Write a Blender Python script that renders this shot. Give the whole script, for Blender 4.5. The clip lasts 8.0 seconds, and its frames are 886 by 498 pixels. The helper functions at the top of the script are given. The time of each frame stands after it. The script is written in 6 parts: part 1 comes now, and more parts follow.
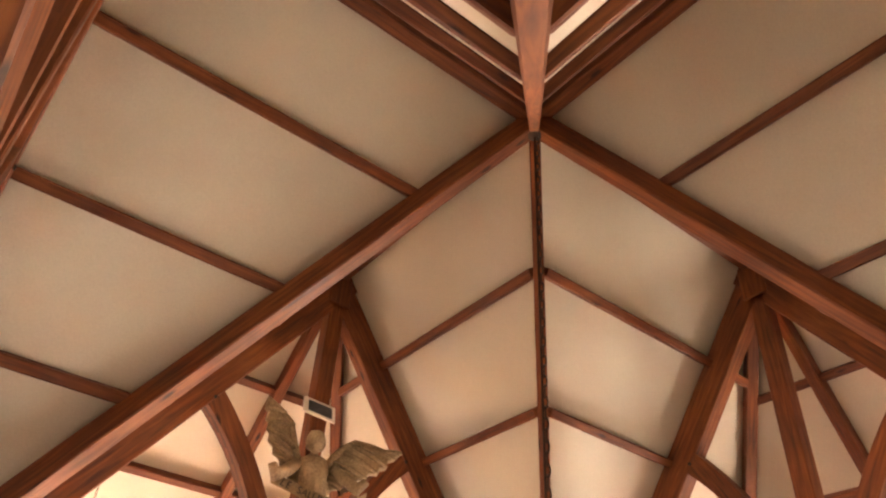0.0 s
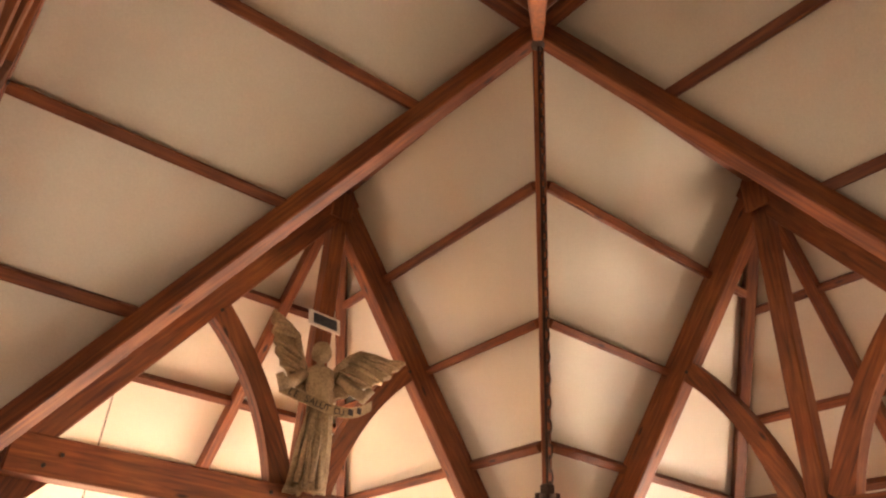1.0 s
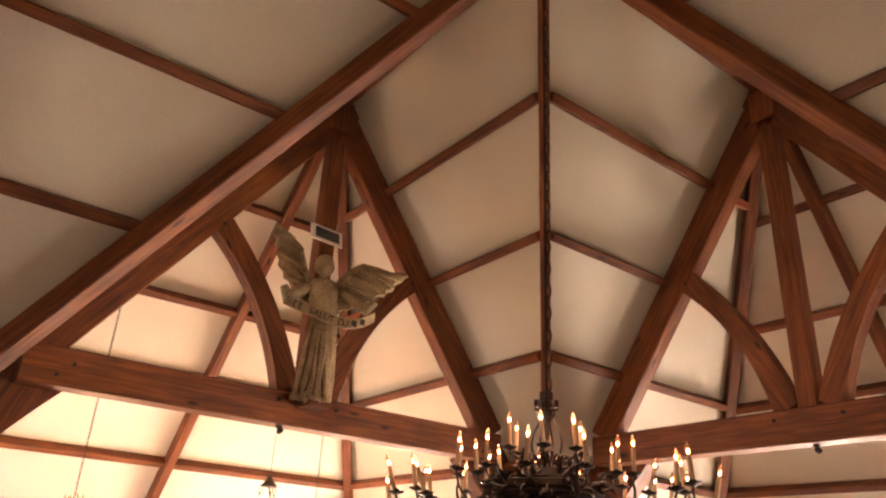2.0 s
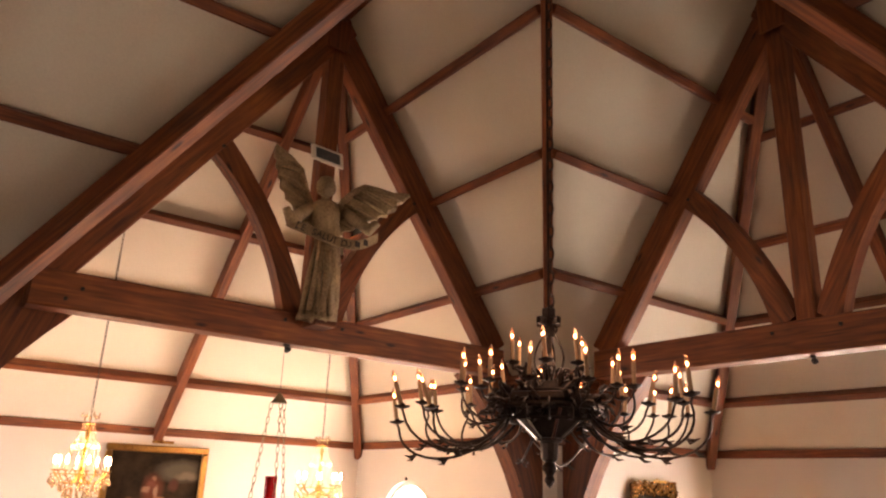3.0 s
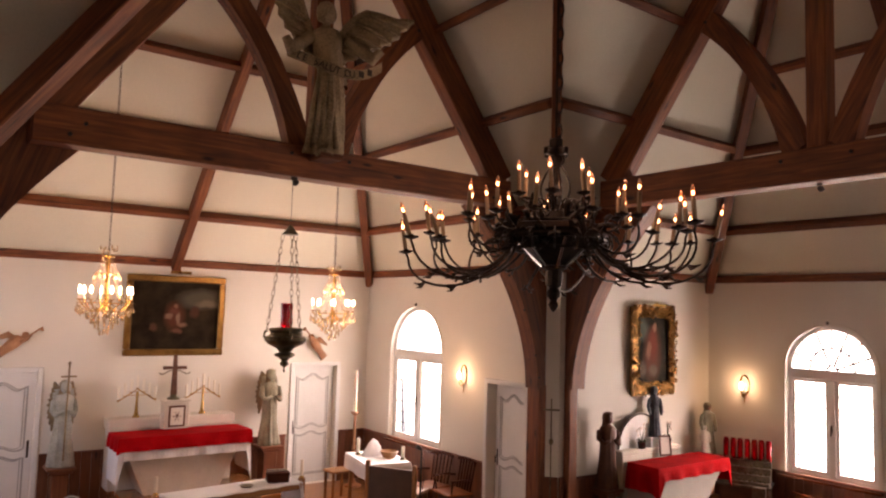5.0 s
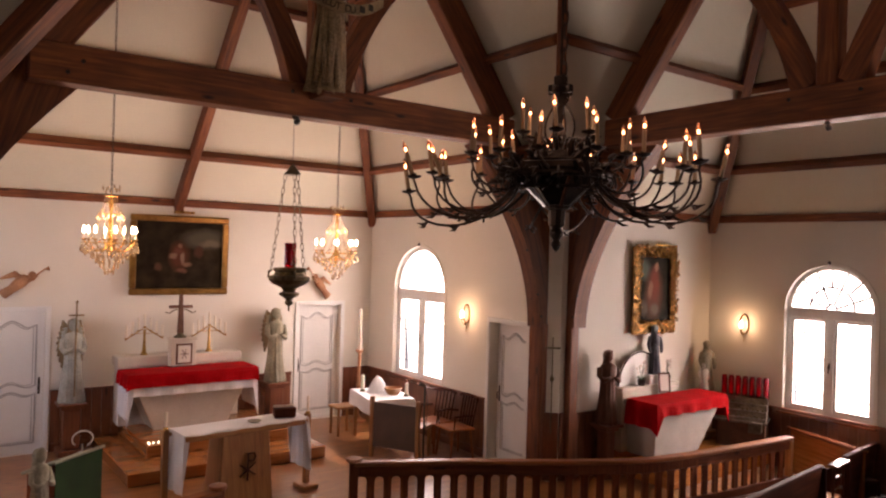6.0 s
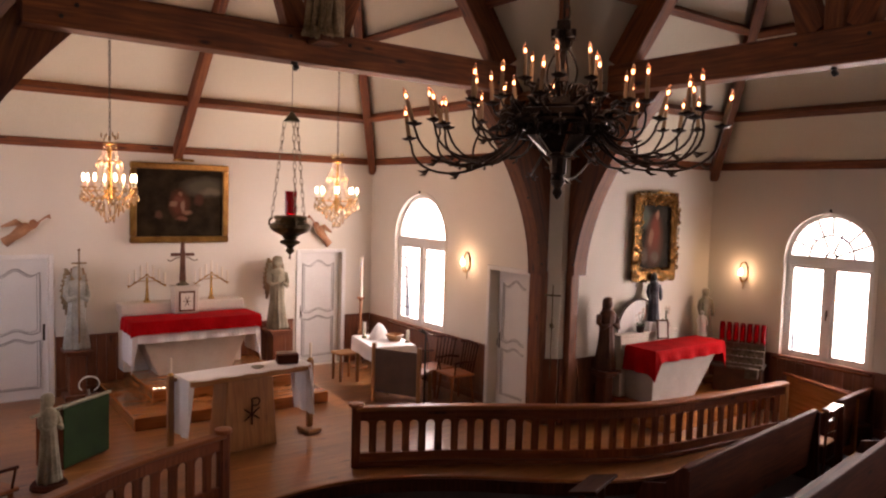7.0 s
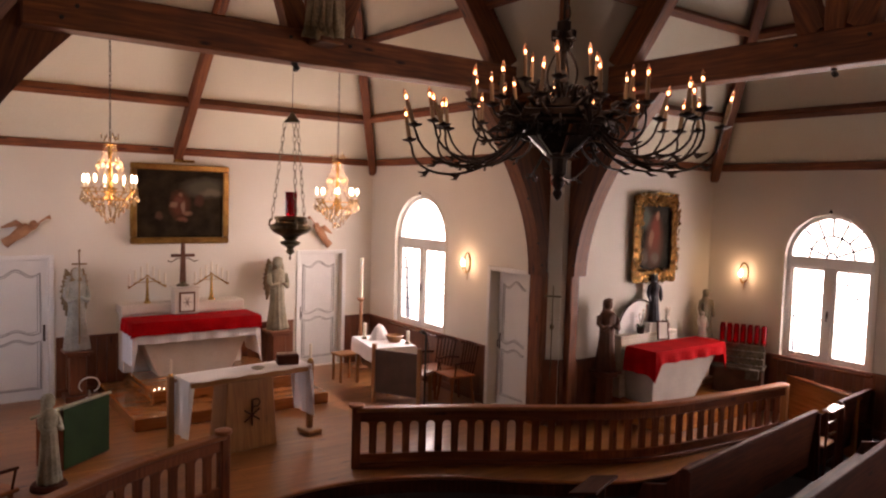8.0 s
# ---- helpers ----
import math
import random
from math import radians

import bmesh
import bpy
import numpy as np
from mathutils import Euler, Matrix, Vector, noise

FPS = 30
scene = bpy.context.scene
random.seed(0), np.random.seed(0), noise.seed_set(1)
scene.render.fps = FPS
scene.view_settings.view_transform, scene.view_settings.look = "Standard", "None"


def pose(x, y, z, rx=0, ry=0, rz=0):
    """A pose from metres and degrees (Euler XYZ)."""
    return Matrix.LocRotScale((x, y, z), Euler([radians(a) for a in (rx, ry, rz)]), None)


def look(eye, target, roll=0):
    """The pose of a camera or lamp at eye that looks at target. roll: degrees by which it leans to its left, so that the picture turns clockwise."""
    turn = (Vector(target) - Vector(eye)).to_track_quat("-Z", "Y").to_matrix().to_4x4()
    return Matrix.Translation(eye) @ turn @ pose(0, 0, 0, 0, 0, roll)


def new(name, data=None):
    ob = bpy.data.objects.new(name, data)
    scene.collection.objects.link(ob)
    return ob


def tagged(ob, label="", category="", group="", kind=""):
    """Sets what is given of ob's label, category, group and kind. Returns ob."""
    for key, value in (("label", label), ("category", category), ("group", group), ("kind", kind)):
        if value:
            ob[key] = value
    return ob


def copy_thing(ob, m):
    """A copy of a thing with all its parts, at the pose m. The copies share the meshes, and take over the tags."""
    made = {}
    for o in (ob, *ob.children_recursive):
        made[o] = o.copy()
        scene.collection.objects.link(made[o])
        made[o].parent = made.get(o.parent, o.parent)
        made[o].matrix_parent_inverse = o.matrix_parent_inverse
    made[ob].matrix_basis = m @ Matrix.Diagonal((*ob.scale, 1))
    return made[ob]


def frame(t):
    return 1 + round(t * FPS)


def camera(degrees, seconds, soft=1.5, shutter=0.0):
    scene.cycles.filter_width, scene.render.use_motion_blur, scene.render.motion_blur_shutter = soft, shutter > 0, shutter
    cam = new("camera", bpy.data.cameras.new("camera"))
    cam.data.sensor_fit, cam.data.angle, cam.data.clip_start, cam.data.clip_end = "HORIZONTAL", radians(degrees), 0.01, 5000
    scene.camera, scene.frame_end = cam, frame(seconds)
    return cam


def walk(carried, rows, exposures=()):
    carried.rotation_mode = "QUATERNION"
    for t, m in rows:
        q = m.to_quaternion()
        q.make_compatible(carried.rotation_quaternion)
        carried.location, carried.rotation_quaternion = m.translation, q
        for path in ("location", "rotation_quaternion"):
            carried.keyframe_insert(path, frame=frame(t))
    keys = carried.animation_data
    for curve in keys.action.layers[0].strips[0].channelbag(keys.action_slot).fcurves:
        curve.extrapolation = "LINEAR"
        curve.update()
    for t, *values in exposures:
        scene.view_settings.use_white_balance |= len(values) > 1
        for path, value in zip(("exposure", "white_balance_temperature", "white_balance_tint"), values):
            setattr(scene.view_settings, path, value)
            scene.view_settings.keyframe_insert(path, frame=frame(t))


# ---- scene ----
# camera: held at one spot near the south corner, tilting down
cam = camera(62.19, 8.0, soft=2.2)
EYE = Vector((-3.521, -3.516, 3.108))


def aim(yaw, pitch, roll):
    y, p = radians(yaw), radians(pitch)
    way = Vector((-math.sin(y) * math.cos(p), math.cos(y) * math.cos(p), math.sin(p)))
    return look(EYE, EYE + way, roll)


# seconds, yaw, pitch, roll
PATH = [
    (0, -35.72, 37.63, 3.97),
    (0.5, -35.90, 34.94, 3.74),
    (1, -36.05, 30.93, 3.45),
    (1.5, -36.24, 27.34, 3.36),
    (3, -36.48, 17.90, 2.26),
    (3.5, -36.57, 14.55, 1.81),
    (4, -36.54, 11.37, 1.88),
    (4.5, -36.57, 8.01, 1.79),
    (5, -36.39, 4.82, 1.69),
    (6.5, -36.34, -2.07, 1.69),
    (7, -36.36, -3.93, 1.67),
    (7.5, -36.37, -4.13, 1.67),
    (8, -36.34, -3.86, 1.68),
]
EXPOSURES = [(0, 2.11, 7100, 24.5), (1.5, 1.74, 7200, 26.5), (3, 0.97, 7000, 27.5), (4, 0.48, 6750, 27.7), (5, 0.02, 6480, 28.2), (6.5, -0.20, 6360, 29.4), (8, -0.40, 6360, 29.6)]
walk(cam, [(t, aim(y, p, r)) for t, y, p, r in PATH], EXPOSURES)

# ---- light ----
world = bpy.data.worlds.new("world")
scene.world = world
world.use_nodes = True
wn = world.node_tree.nodes
sky = wn.new("ShaderNodeTexSky")
sky.sky_type, sky.sun_disc = "NISHITA", False
sky.sun_elevation, sky.sun_rotation = radians(52.4), radians(72)
world.node_tree.links.new(sky.outputs[0], wn["Background"].inputs[0])
wn["Background"].inputs[1].default_value = 0.15
sun = new("sun", bpy.data.lights.new("sun", "SUN"))
sun.data.energy, sun.data.angle, sun.data.color = 5.0, radians(0.5), (1, 0.95, 0.88)
sun.matrix_world = look((30, 10, 41), (0, 0, 0))


def lamp_area(name, m, w, h, watts, color):
    ob = new(name, bpy.data.lights.new(name, "AREA"))
    ob.data.shape, ob.data.size, ob.data.size_y = "RECTANGLE", w, h
    ob.data.energy, ob.data.color = watts, color
    ob.matrix_world = m
    return ob


def lamp_point(name, at, watts, color, radius=0.03):
    ob = new(name, bpy.data.lights.new(name, "POINT"))
    ob.data.energy, ob.data.color, ob.data.shadow_soft_size = watts, color, radius
    ob.location = at
    return ob


# ---- plan ----
A = 3.632           # half the crossing
DEPTH = {"chancel": 8.506, "transept": 7.212, "south": 7.70, "west": 7.70}
TOP, EAVE = 8.726, 3.777
B, BT = DEPTH["chancel"], DEPTH["transept"]
SLOPE = (TOP - EAVE) / A
NAVE = -0.17        # the nave floor, one step below the sanctuary


WIN1 = dict(y=6.895, w=1.51, z0=0.86, spring=2.41)
WIN2 = dict(y=1.695, w=1.29, z0=0.86, spring=2.41)

# ---- daylight at the windows, seen and added, and the lamps ----
WARMDAY, COOLDAY = (1.0, 0.845, 0.68), (0.90, 0.94, 1.0)
# lamps at -WIN2, south and west belong to added windows out of view
for wx, wy, ww, inward, watts, tint in ((A + 0.22, WIN1["y"], WIN1["w"], (-1, 0), 128, WARMDAY), (BT + 0.22, WIN2["y"], WIN2["w"], (-1, 0), 205, WARMDAY), (BT + 0.22, -WIN2["y"], WIN2["w"], (-1, 0), 120, WARMDAY), (0, -7.92, 1.5, (0, 1), 4, WARMDAY), (-7.92, 0, 1.5, (1, 0), 18, WARMDAY), (-A - 0.22, WIN1["y"], WIN1["w"], (1, 0), 22, COOLDAY)):
    lamp_area("window_light", look((wx, wy, 2.02), (wx + inward[0], wy + inward[1], 1.92)), ww * 0.92, 2.28, watts, tint)
for x in (-1.50, 1.547):
    lamp_point("chandelier_light", (x, 6.0, 3.35), 55, (1.0, 0.66, 0.42), 0.22)
lamp_point("sconce_light", (A - 0.17, 5.534, 2.13), 8, (1.0, 0.62, 0.30), 0.03)
lamp_point("sconce_light", (BT - 0.17, 2.994, 2.09), 6, (1.0, 0.62, 0.30), 0.03)
lamp_point("great_chandelier_light", (0, 0, 4.17), 16, (1.0, 0.70, 0.46), 0.5)


# ---- materials ----
def material(name):
    m = bpy.data.materials.new(name)
    m.use_nodes = True
    nt = m.node_tree
    return m, nt, nt.nodes["Principled BSDF"]


def mottled(name, c0, c1, scale=3.0, fine=40.0, rough=0.6, bump=0.15, metal=0.0, stretch=(1, 1, 1), coat=0.0, depth=0.01, by_object=0.0, sheen=0.0):
    """Two-scale noise between two colours, with bump."""
    m, nt, b = material(name)
    n, l = nt.nodes, nt.links
    tc = n.new("ShaderNodeTexCoord")
    mp = n.new("ShaderNodeMapping")
    mp.inputs["Scale"].default_value = stretch
    l.new(tc.outputs["Object"], mp.inputs["Vector"])
    big, small = n.new("ShaderNodeTexNoise"), n.new("ShaderNodeTexNoise")
    big.inputs["Scale"].default_value, big.inputs["Detail"].default_value = scale, 5
    small.inputs["Scale"].default_value, small.inputs["Detail"].default_value = fine, 4
    for t in (big, small):
        l.new(mp.outputs[0], t.inputs["Vector"])
    mix = n.new("ShaderNodeMath")
    mix.operation = "MULTIPLY_ADD"
    mix.inputs[1].default_value = 0.6
    l.new(big.outputs["Fac"], mix.inputs[0])
    sm = n.new("ShaderNodeMath")
    sm.operation = "MULTIPLY"
    sm.inputs[1].default_value = 0.4
    l.new(small.outputs["Fac"], sm.inputs[0])
    l.new(sm.outputs[0], mix.inputs[2])
    ramp = n.new("ShaderNodeValToRGB")
    ramp.color_ramp.elements[0].position, ramp.color_ramp.elements[1].position = 0.36, 0.64
    ramp.color_ramp.elements[0].color, ramp.color_ramp.elements[1].color = (*c0, 1), (*c1, 1)
    l.new(mix.outputs[0], ramp.inputs[0])
    out = ramp.outputs[0]
    if by_object:
        info, hsv = n.new("ShaderNodeObjectInfo"), n.new("ShaderNodeHueSaturation")
        mr = n.new("ShaderNodeMapRange")
        mr.inputs["To Min"].default_value, mr.inputs["To Max"].default_value = 1 - by_object, 1 + by_object
        l.new(info.outputs["Random"], mr.inputs["Value"])
        l.new(mr.outputs[0], hsv.inputs["Value"])
        l.new(out, hsv.inputs["Color"])
        out = hsv.outputs[0]
    l.new(out, b.inputs["Base Color"])
    bp = n.new("ShaderNodeBump")
    bp.inputs["Strength"].default_value, bp.inputs["Distance"].default_value = bump, depth
    l.new(mix.outputs[0], bp.inputs["Height"])
    l.new(bp.outputs[0], b.inputs["Normal"])
    rr = n.new("ShaderNodeMapRange")
    rr.inputs["To Min"].default_value, rr.inputs["To Max"].default_value = max(rough - 0.12, 0.02), min(rough + 0.12, 1)
    l.new(small.outputs["Fac"], rr.inputs["Value"])
    l.new(rr.outputs[0], b.inputs["Roughness"])
    b.inputs["Metallic"].default_value = metal
    b.inputs["Coat Weight"].default_value = coat
    b.inputs["Coat Roughness"].default_value = 0.15
    if sheen:
        b.inputs["Sheen Weight"].default_value = sheen
    return m


def wood(name, dark, mid, light, rough=0.45, coat=0.0, grain=(1.0, 14.0, 14.0), by_object=0.12, bump=0.2):
    """Timber with grain along the mesh's own x axis, stored per corner as UV (along, across)."""
    m, nt, b = material(name)
    n, l = nt.nodes, nt.links
    tc = n.new("ShaderNodeTexCoord")
    info = n.new("ShaderNodeObjectInfo")
    off = n.new("ShaderNodeVectorMath")
    off.operation = "MULTIPLY_ADD"
    off.inputs[1].default_value = (1, 1, 1)
    l.new(tc.outputs["UV"], off.inputs[0])
    scale7 = n.new("ShaderNodeVectorMath")
    scale7.operation = "SCALE"
    scale7.inputs[0].default_value = (31.0, 17.0, 5.0)
    l.new(info.outputs["Random"], scale7.inputs["Scale"])
    l.new(scale7.outputs[0], off.inputs[2])
    mp = n.new("ShaderNodeMapping")
    mp.inputs["Scale"].default_value = grain
    l.new(off.outputs[0], mp.inputs["Vector"])
    fib = n.new("ShaderNodeTexNoise")
    fib.inputs["Scale"].default_value, fib.inputs["Detail"].default_value, fib.inputs["Distortion"].default_value = 2.0, 8, 0.6
    l.new(mp.outputs[0], fib.inputs["Vector"])
    big = n.new("ShaderNodeTexNoise")
    big.inputs["Scale"].default_value, big.inputs["Detail"].default_value = 1.3, 3
    l.new(off.outputs[0], big.inputs["Vector"])
    knot = n.new("ShaderNodeTexVoronoi")
    knot.inputs["Scale"].default_value = 1.0
    mk = n.new("ShaderNodeMapping")
    mk.inputs["Scale"].default_value = (1.6, 5.0, 1.0)
    l.new(off.outputs[0], mk.inputs["Vector"])
    l.new(mk.outputs[0], knot.inputs["Vector"])
    kr = n.new("ShaderNodeMapRange")
    kr.inputs["From Min"].default_value, kr.inputs["From Max"].default_value = 0.06, 0.14
    l.new(knot.outputs["Distance"], kr.inputs["Value"])
    add = n.new("ShaderNodeMath")
    add.operation = "MULTIPLY_ADD"
    add.inputs[1].default_value = 0.62
    l.new(fib.outputs["Fac"], add.inputs[0])
    bs = n.new("ShaderNodeMath")
    bs.operation = "MULTIPLY"
    bs.inputs[1].default_value = 0.38
    l.new(big.outputs["Fac"], bs.inputs[0])
    l.new(bs.outputs[0], add.inputs[2])
    ramp = n.new("ShaderNodeValToRGB")
    e = ramp.color_ramp.elements
    e[0].position, e[1].position = 0.32, 0.68
    e[0].color, e[1].color = (*dark, 1), (*light, 1)
    x = e.new(0.5)
    x.color = (*mid, 1)
    l.new(add.outputs[0], ramp.inputs[0])
    mx = n.new("ShaderNodeMix")
    mx.data_type = "RGBA"
    l.new(kr.outputs[0], mx.inputs["Factor"])
    mx.inputs["A"].default_value = (dark[0] * 0.5, dark[1] * 0.45, dark[2] * 0.45, 1)
    l.new(ramp.outputs[0], mx.inputs["B"])
    hsv = n.new("ShaderNodeHueSaturation")
    mr = n.new("ShaderNodeMapRange")
    mr.inputs["To Min"].default_value, mr.inputs["To Max"].default_value = 1 - by_object, 1 + by_object
    l.new(info.outputs["Random"], mr.inputs["Value"])
    l.new(mr.outputs[0], hsv.inputs["Value"])
    l.new(mx.outputs["Result"], hsv.inputs["Color"])
    l.new(hsv.outputs[0], b.inputs["Base Color"])
    bp = n.new("ShaderNodeBump")
    bp.inputs["Strength"].default_value, bp.inputs["Distance"].default_value = bump, 0.006
    l.new(add.outputs[0], bp.inputs["Height"])
    l.new(bp.outputs[0], b.inputs["Normal"])
    b.inputs["Roughness"].default_value = rough
    b.inputs["Coat Weight"].default_value, b.inputs["Coat Roughness"].default_value = coat, 0.12
    return m


def plain(name, c, rough=0.5, metal=0.0, **more):
    m, nt, b = material(name)
    b.inputs["Base Color"].default_value, b.inputs["Roughness"].default_value, b.inputs["Metallic"].default_value = (*c, 1), rough, metal
    for k, v in more.items():
        b.inputs[k.replace("_", " ")].default_value = v
    return m


def glow(name, c, strength):
    m, nt, b = material(name)
    b.inputs["Base Color"].default_value = (*c, 1)
    b.inputs["Emission Color"].default_value, b.inputs["Emission Strength"].default_value = (*c, 1), strength
    return m


TIMBER = wood("timber", (0.055, 0.0130, 0.0034), (0.160, 0.0435, 0.0100), (0.28, 0.092, 0.022), rough=0.60, by_object=0.2)
IRON_PEG = plain("dark peg", (0.02, 0.012, 0.008), 0.6)
OAK = wood("oak", (0.20, 0.080, 0.023), (0.30, 0.132, 0.040), (0.40, 0.19, 0.063), rough=0.35, coat=0.3)
DARKWOOD = wood("dark wood", (0.030, 0.0065, 0.0032), (0.062, 0.0150, 0.0066), (0.105, 0.028, 0.011), rough=0.64, coat=0.0)
RAILWOOD = wood("red-brown rail wood", (0.075, 0.017, 0.005), (0.140, 0.034, 0.009), (0.22, 0.060, 0.017), rough=0.50, coat=0.06)
HANDRAIL = wood("worn handrail wood", (0.15, 0.043, 0.012), (0.25, 0.080, 0.023), (0.36, 0.125, 0.040), rough=0.44, coat=0.12)
VARNISH = wood("fresh varnished wood", (0.07, 0.017, 0.006), (0.13, 0.034, 0.011), (0.20, 0.060, 0.019), rough=0.16, coat=0.8)
for waxed, gloss in ((DARKWOOD, 0.14), (RAILWOOD, 0.25), (HANDRAIL, 0.3)):      # dull, handled wood
    waxed.node_tree.nodes["Principled BSDF"].inputs["Specular IOR Level"].default_value = gloss
WAINSCOT = wood("wainscot wood", (0.10, 0.032, 0.014), (0.16, 0.052, 0.022), (0.22, 0.08, 0.034), rough=0.4, coat=0.2)
BOARD = wood("floor board", (0.25, 0.085, 0.019), (0.36, 0.135, 0.034), (0.46, 0.19, 0.055), rough=0.26, coat=0.5, bump=0.05, by_object=0.16)
PLASTER = mottled("ceiling plaster", (0.63, 0.60, 0.485), (0.735, 0.70, 0.575), scale=0.55, fine=60, rough=0.9, bump=0.08)
WALLPAINT = mottled("wall paint", (0.70, 0.665, 0.59), (0.765, 0.73, 0.655), scale=0.9, fine=70, rough=0.85, bump=0.06)
WHITE = mottled("white door paint", (0.72, 0.72, 0.70), (0.80, 0.80, 0.78), scale=2, fine=50, rough=0.4, bump=0.04)
CARPET = mottled("dark carpet", (0.018, 0.013, 0.013), (0.035, 0.025, 0.025), scale=4, fine=220, rough=0.95, bump=0.5)


# ---- mesh helpers ----
def tri_uv(bm, along=None):
    """UV in metres: u along each face's longest edge, or along a given way."""
    uv = bm.loops.layers.uv.verify()
    for f in bm.faces:
        if along is not None:
            flat = along - f.normal * along.dot(f.normal)
            if flat.length > 0.3:
                flat.normalize()
                side = f.normal.cross(flat)
                for lp in f.loops:
                    lp[uv].uv = (lp.vert.co.dot(flat), lp.vert.co.dot(side))
                continue
        e = max(f.edges, key=lambda q: q.calc_length())
        u = (e.verts[1].co - e.verts[0].co)
        if u.length < 1e-9:
            continue
        u.normalize()
        v = f.normal.cross(u)
        for lp in f.loops:
            lp[uv].uv = (lp.vert.co.dot(u), lp.vert.co.dot(v))


def part(name, bm, mat, parent=None, label="", m=None, smooth=False, along=None):
    """Links a bmesh as one mesh object, under parent if there is one."""
    bm.normal_update()
    tri_uv(bm, along)
    me = bpy.data.meshes.new(name)
    bm.to_mesh(me)
    bm.free()
    me.materials.append(mat)
    if smooth:
        me.shade_smooth()
    ob = new(name, me)
    if parent:
        ob.parent = parent
    if m is not None:
        ob.matrix_basis = m
    if label:
        tagged(ob, label)
    return ob


def thing(name, m, label, category, group="", kind=""):
    ob = tagged(new(name), label, category, group, kind)
    ob.matrix_basis = m
    return ob


def joined(*bms):
    out = bmesh.new()
    for b in bms:
        me = bpy.data.meshes.new("x")
        b.to_mesh(me)
        b.free()
        out.from_mesh(me)
        bpy.data.meshes.remove(me)
    return out


def box(x0, x1, y0, y1, z0, z1, bevel=0.0):
    bm = bmesh.new()
    bmesh.ops.create_cube(bm, size=1, matrix=Matrix.LocRotScale(((x0 + x1) / 2, (y0 + y1) / 2, (z0 + z1) / 2), None, (abs(x1 - x0), abs(y1 - y0), abs(z1 - z0))))
    if bevel:
        bmesh.ops.bevel(bm, geom=bm.edges[:], offset=bevel, segments=1, affect="EDGES")
    return bm


def beam(p, q, w, d, drop=0.0, bevel=0.012, up=Vector((0, 0, 1)), ends=0.0):
    """A timber from p to q, w wide and d deep, hanging below that line by drop."""
    p, q = Vector(p), Vector(q)
    x = (q - p).normalized()
    y = up.cross(x).normalized()
    z = x.cross(y)
    p, q = p - x * ends, q + x * ends
    bm = box(0, (q - p).length, -w / 2, w / 2, -drop - d, -drop, bevel)
    m = Matrix((x, y, z)).transposed().to_4x4()
    m.translation = p
    bm.transform(m)
    return bm


def lathe(profile, n=20, rx=1.0, ry=1.0):
    """A turned shape from (radius, height) pairs."""
    bm = bmesh.new()
    rings = []
    for r, z in profile:
        if r < 1e-5:
            rings.append([bm.verts.new((0, 0, z))])
        else:
            rings.append([bm.verts.new((r * rx * math.cos(2 * math.pi * i / n), r * ry * math.sin(2 * math.pi * i / n), z)) for i in range(n)])
    for a, b in zip(rings, rings[1:]):
        for i in range(n):
            j = (i + 1) % n
            if len(a) == 1 and len(b) == 1:
                continue
            if len(a) == 1:
                bm.faces.new((a[0], b[j], b[i]))
            elif len(b) == 1:
                bm.faces.new((a[i], a[j], b[0]))
            else:
                bm.faces.new((a[i], a[j], b[j], b[i]))
    for r in (rings[0], rings[-1]):
        if len(r) > 2:
            bm.faces.new(r if r is rings[-1] else r[::-1])
    bmesh.ops.recalc_face_normals(bm, faces=bm.faces[:])
    return bm


def tube(points, r, n=8, closed=False):
    """A round bar through points; r a number or one for each point."""
    bm = bmesh.new()
    pts = [Vector(p) for p in points]
    k = len(pts)
    rs = r if isinstance(r, (list, tuple)) else [r] * k
    rings = []
    side = None
    for i, p in enumerate(pts):
        a = pts[(i - 1) % k] if closed or i else p
        b = pts[(i + 1) % k] if closed or i < k - 1 else p
        t = (b - a).normalized()
        if side is None:
            side = t.orthogonal().normalized()
        side = (side - t * side.dot(t)).normalized()
        other = t.cross(side)
        rings.append([bm.verts.new(p + (side * math.cos(2 * math.pi * j / n) + other * math.sin(2 * math.pi * j / n)) * rs[i]) for j in range(n)])
    pairs = list(zip(rings, rings[1:])) + ([(rings[-1], rings[0])] if closed else [])
    for a, b in pairs:
        for j in range(n):
            bm.faces.new((a[j], a[(j + 1) % n], b[(j + 1) % n], b[j]))
    if not closed:
        bm.faces.new(rings[0][::-1])
        bm.faces.new(rings[-1])
    bmesh.ops.recalc_face_normals(bm, faces=bm.faces[:])
    return bm


def slab(outline, t, axis=2):
    """A flat plate of thickness t from an outline in two coordinates; axis is its thin one."""
    bm = bmesh.new()
    def at(u, v, h):
        return (u, v, h) if axis == 2 else (u, h, v) if axis == 1 else (h, u, v)
    lo = [bm.verts.new(at(u, v, 0)) for u, v in outline]
    hi = [bm.verts.new(at(u, v, t)) for u, v in outline]
    k = len(outline)
    bm.faces.new(lo[::-1])
    bm.faces.new(hi)
    for i in range(k):
        bm.faces.new((lo[i], lo[(i + 1) % k], hi[(i + 1) % k], hi[i]))
    bmesh.ops.recalc_face_normals(bm, faces=bm.faces[:])
    return bm


def moved(bm, m):
    bm.transform(m)
    return bm


def rough_up(bm, amount, scale=6.0, seed=0.0):
    for v in bm.verts:
        v.co += noise.noise_vector(v.co * scale + Vector((seed, seed, seed))) * amount
    return bm


# ---- roof: four arms round a square crossing ----
def turn(deg):
    return Matrix.Rotation(radians(deg), 4, "Z")


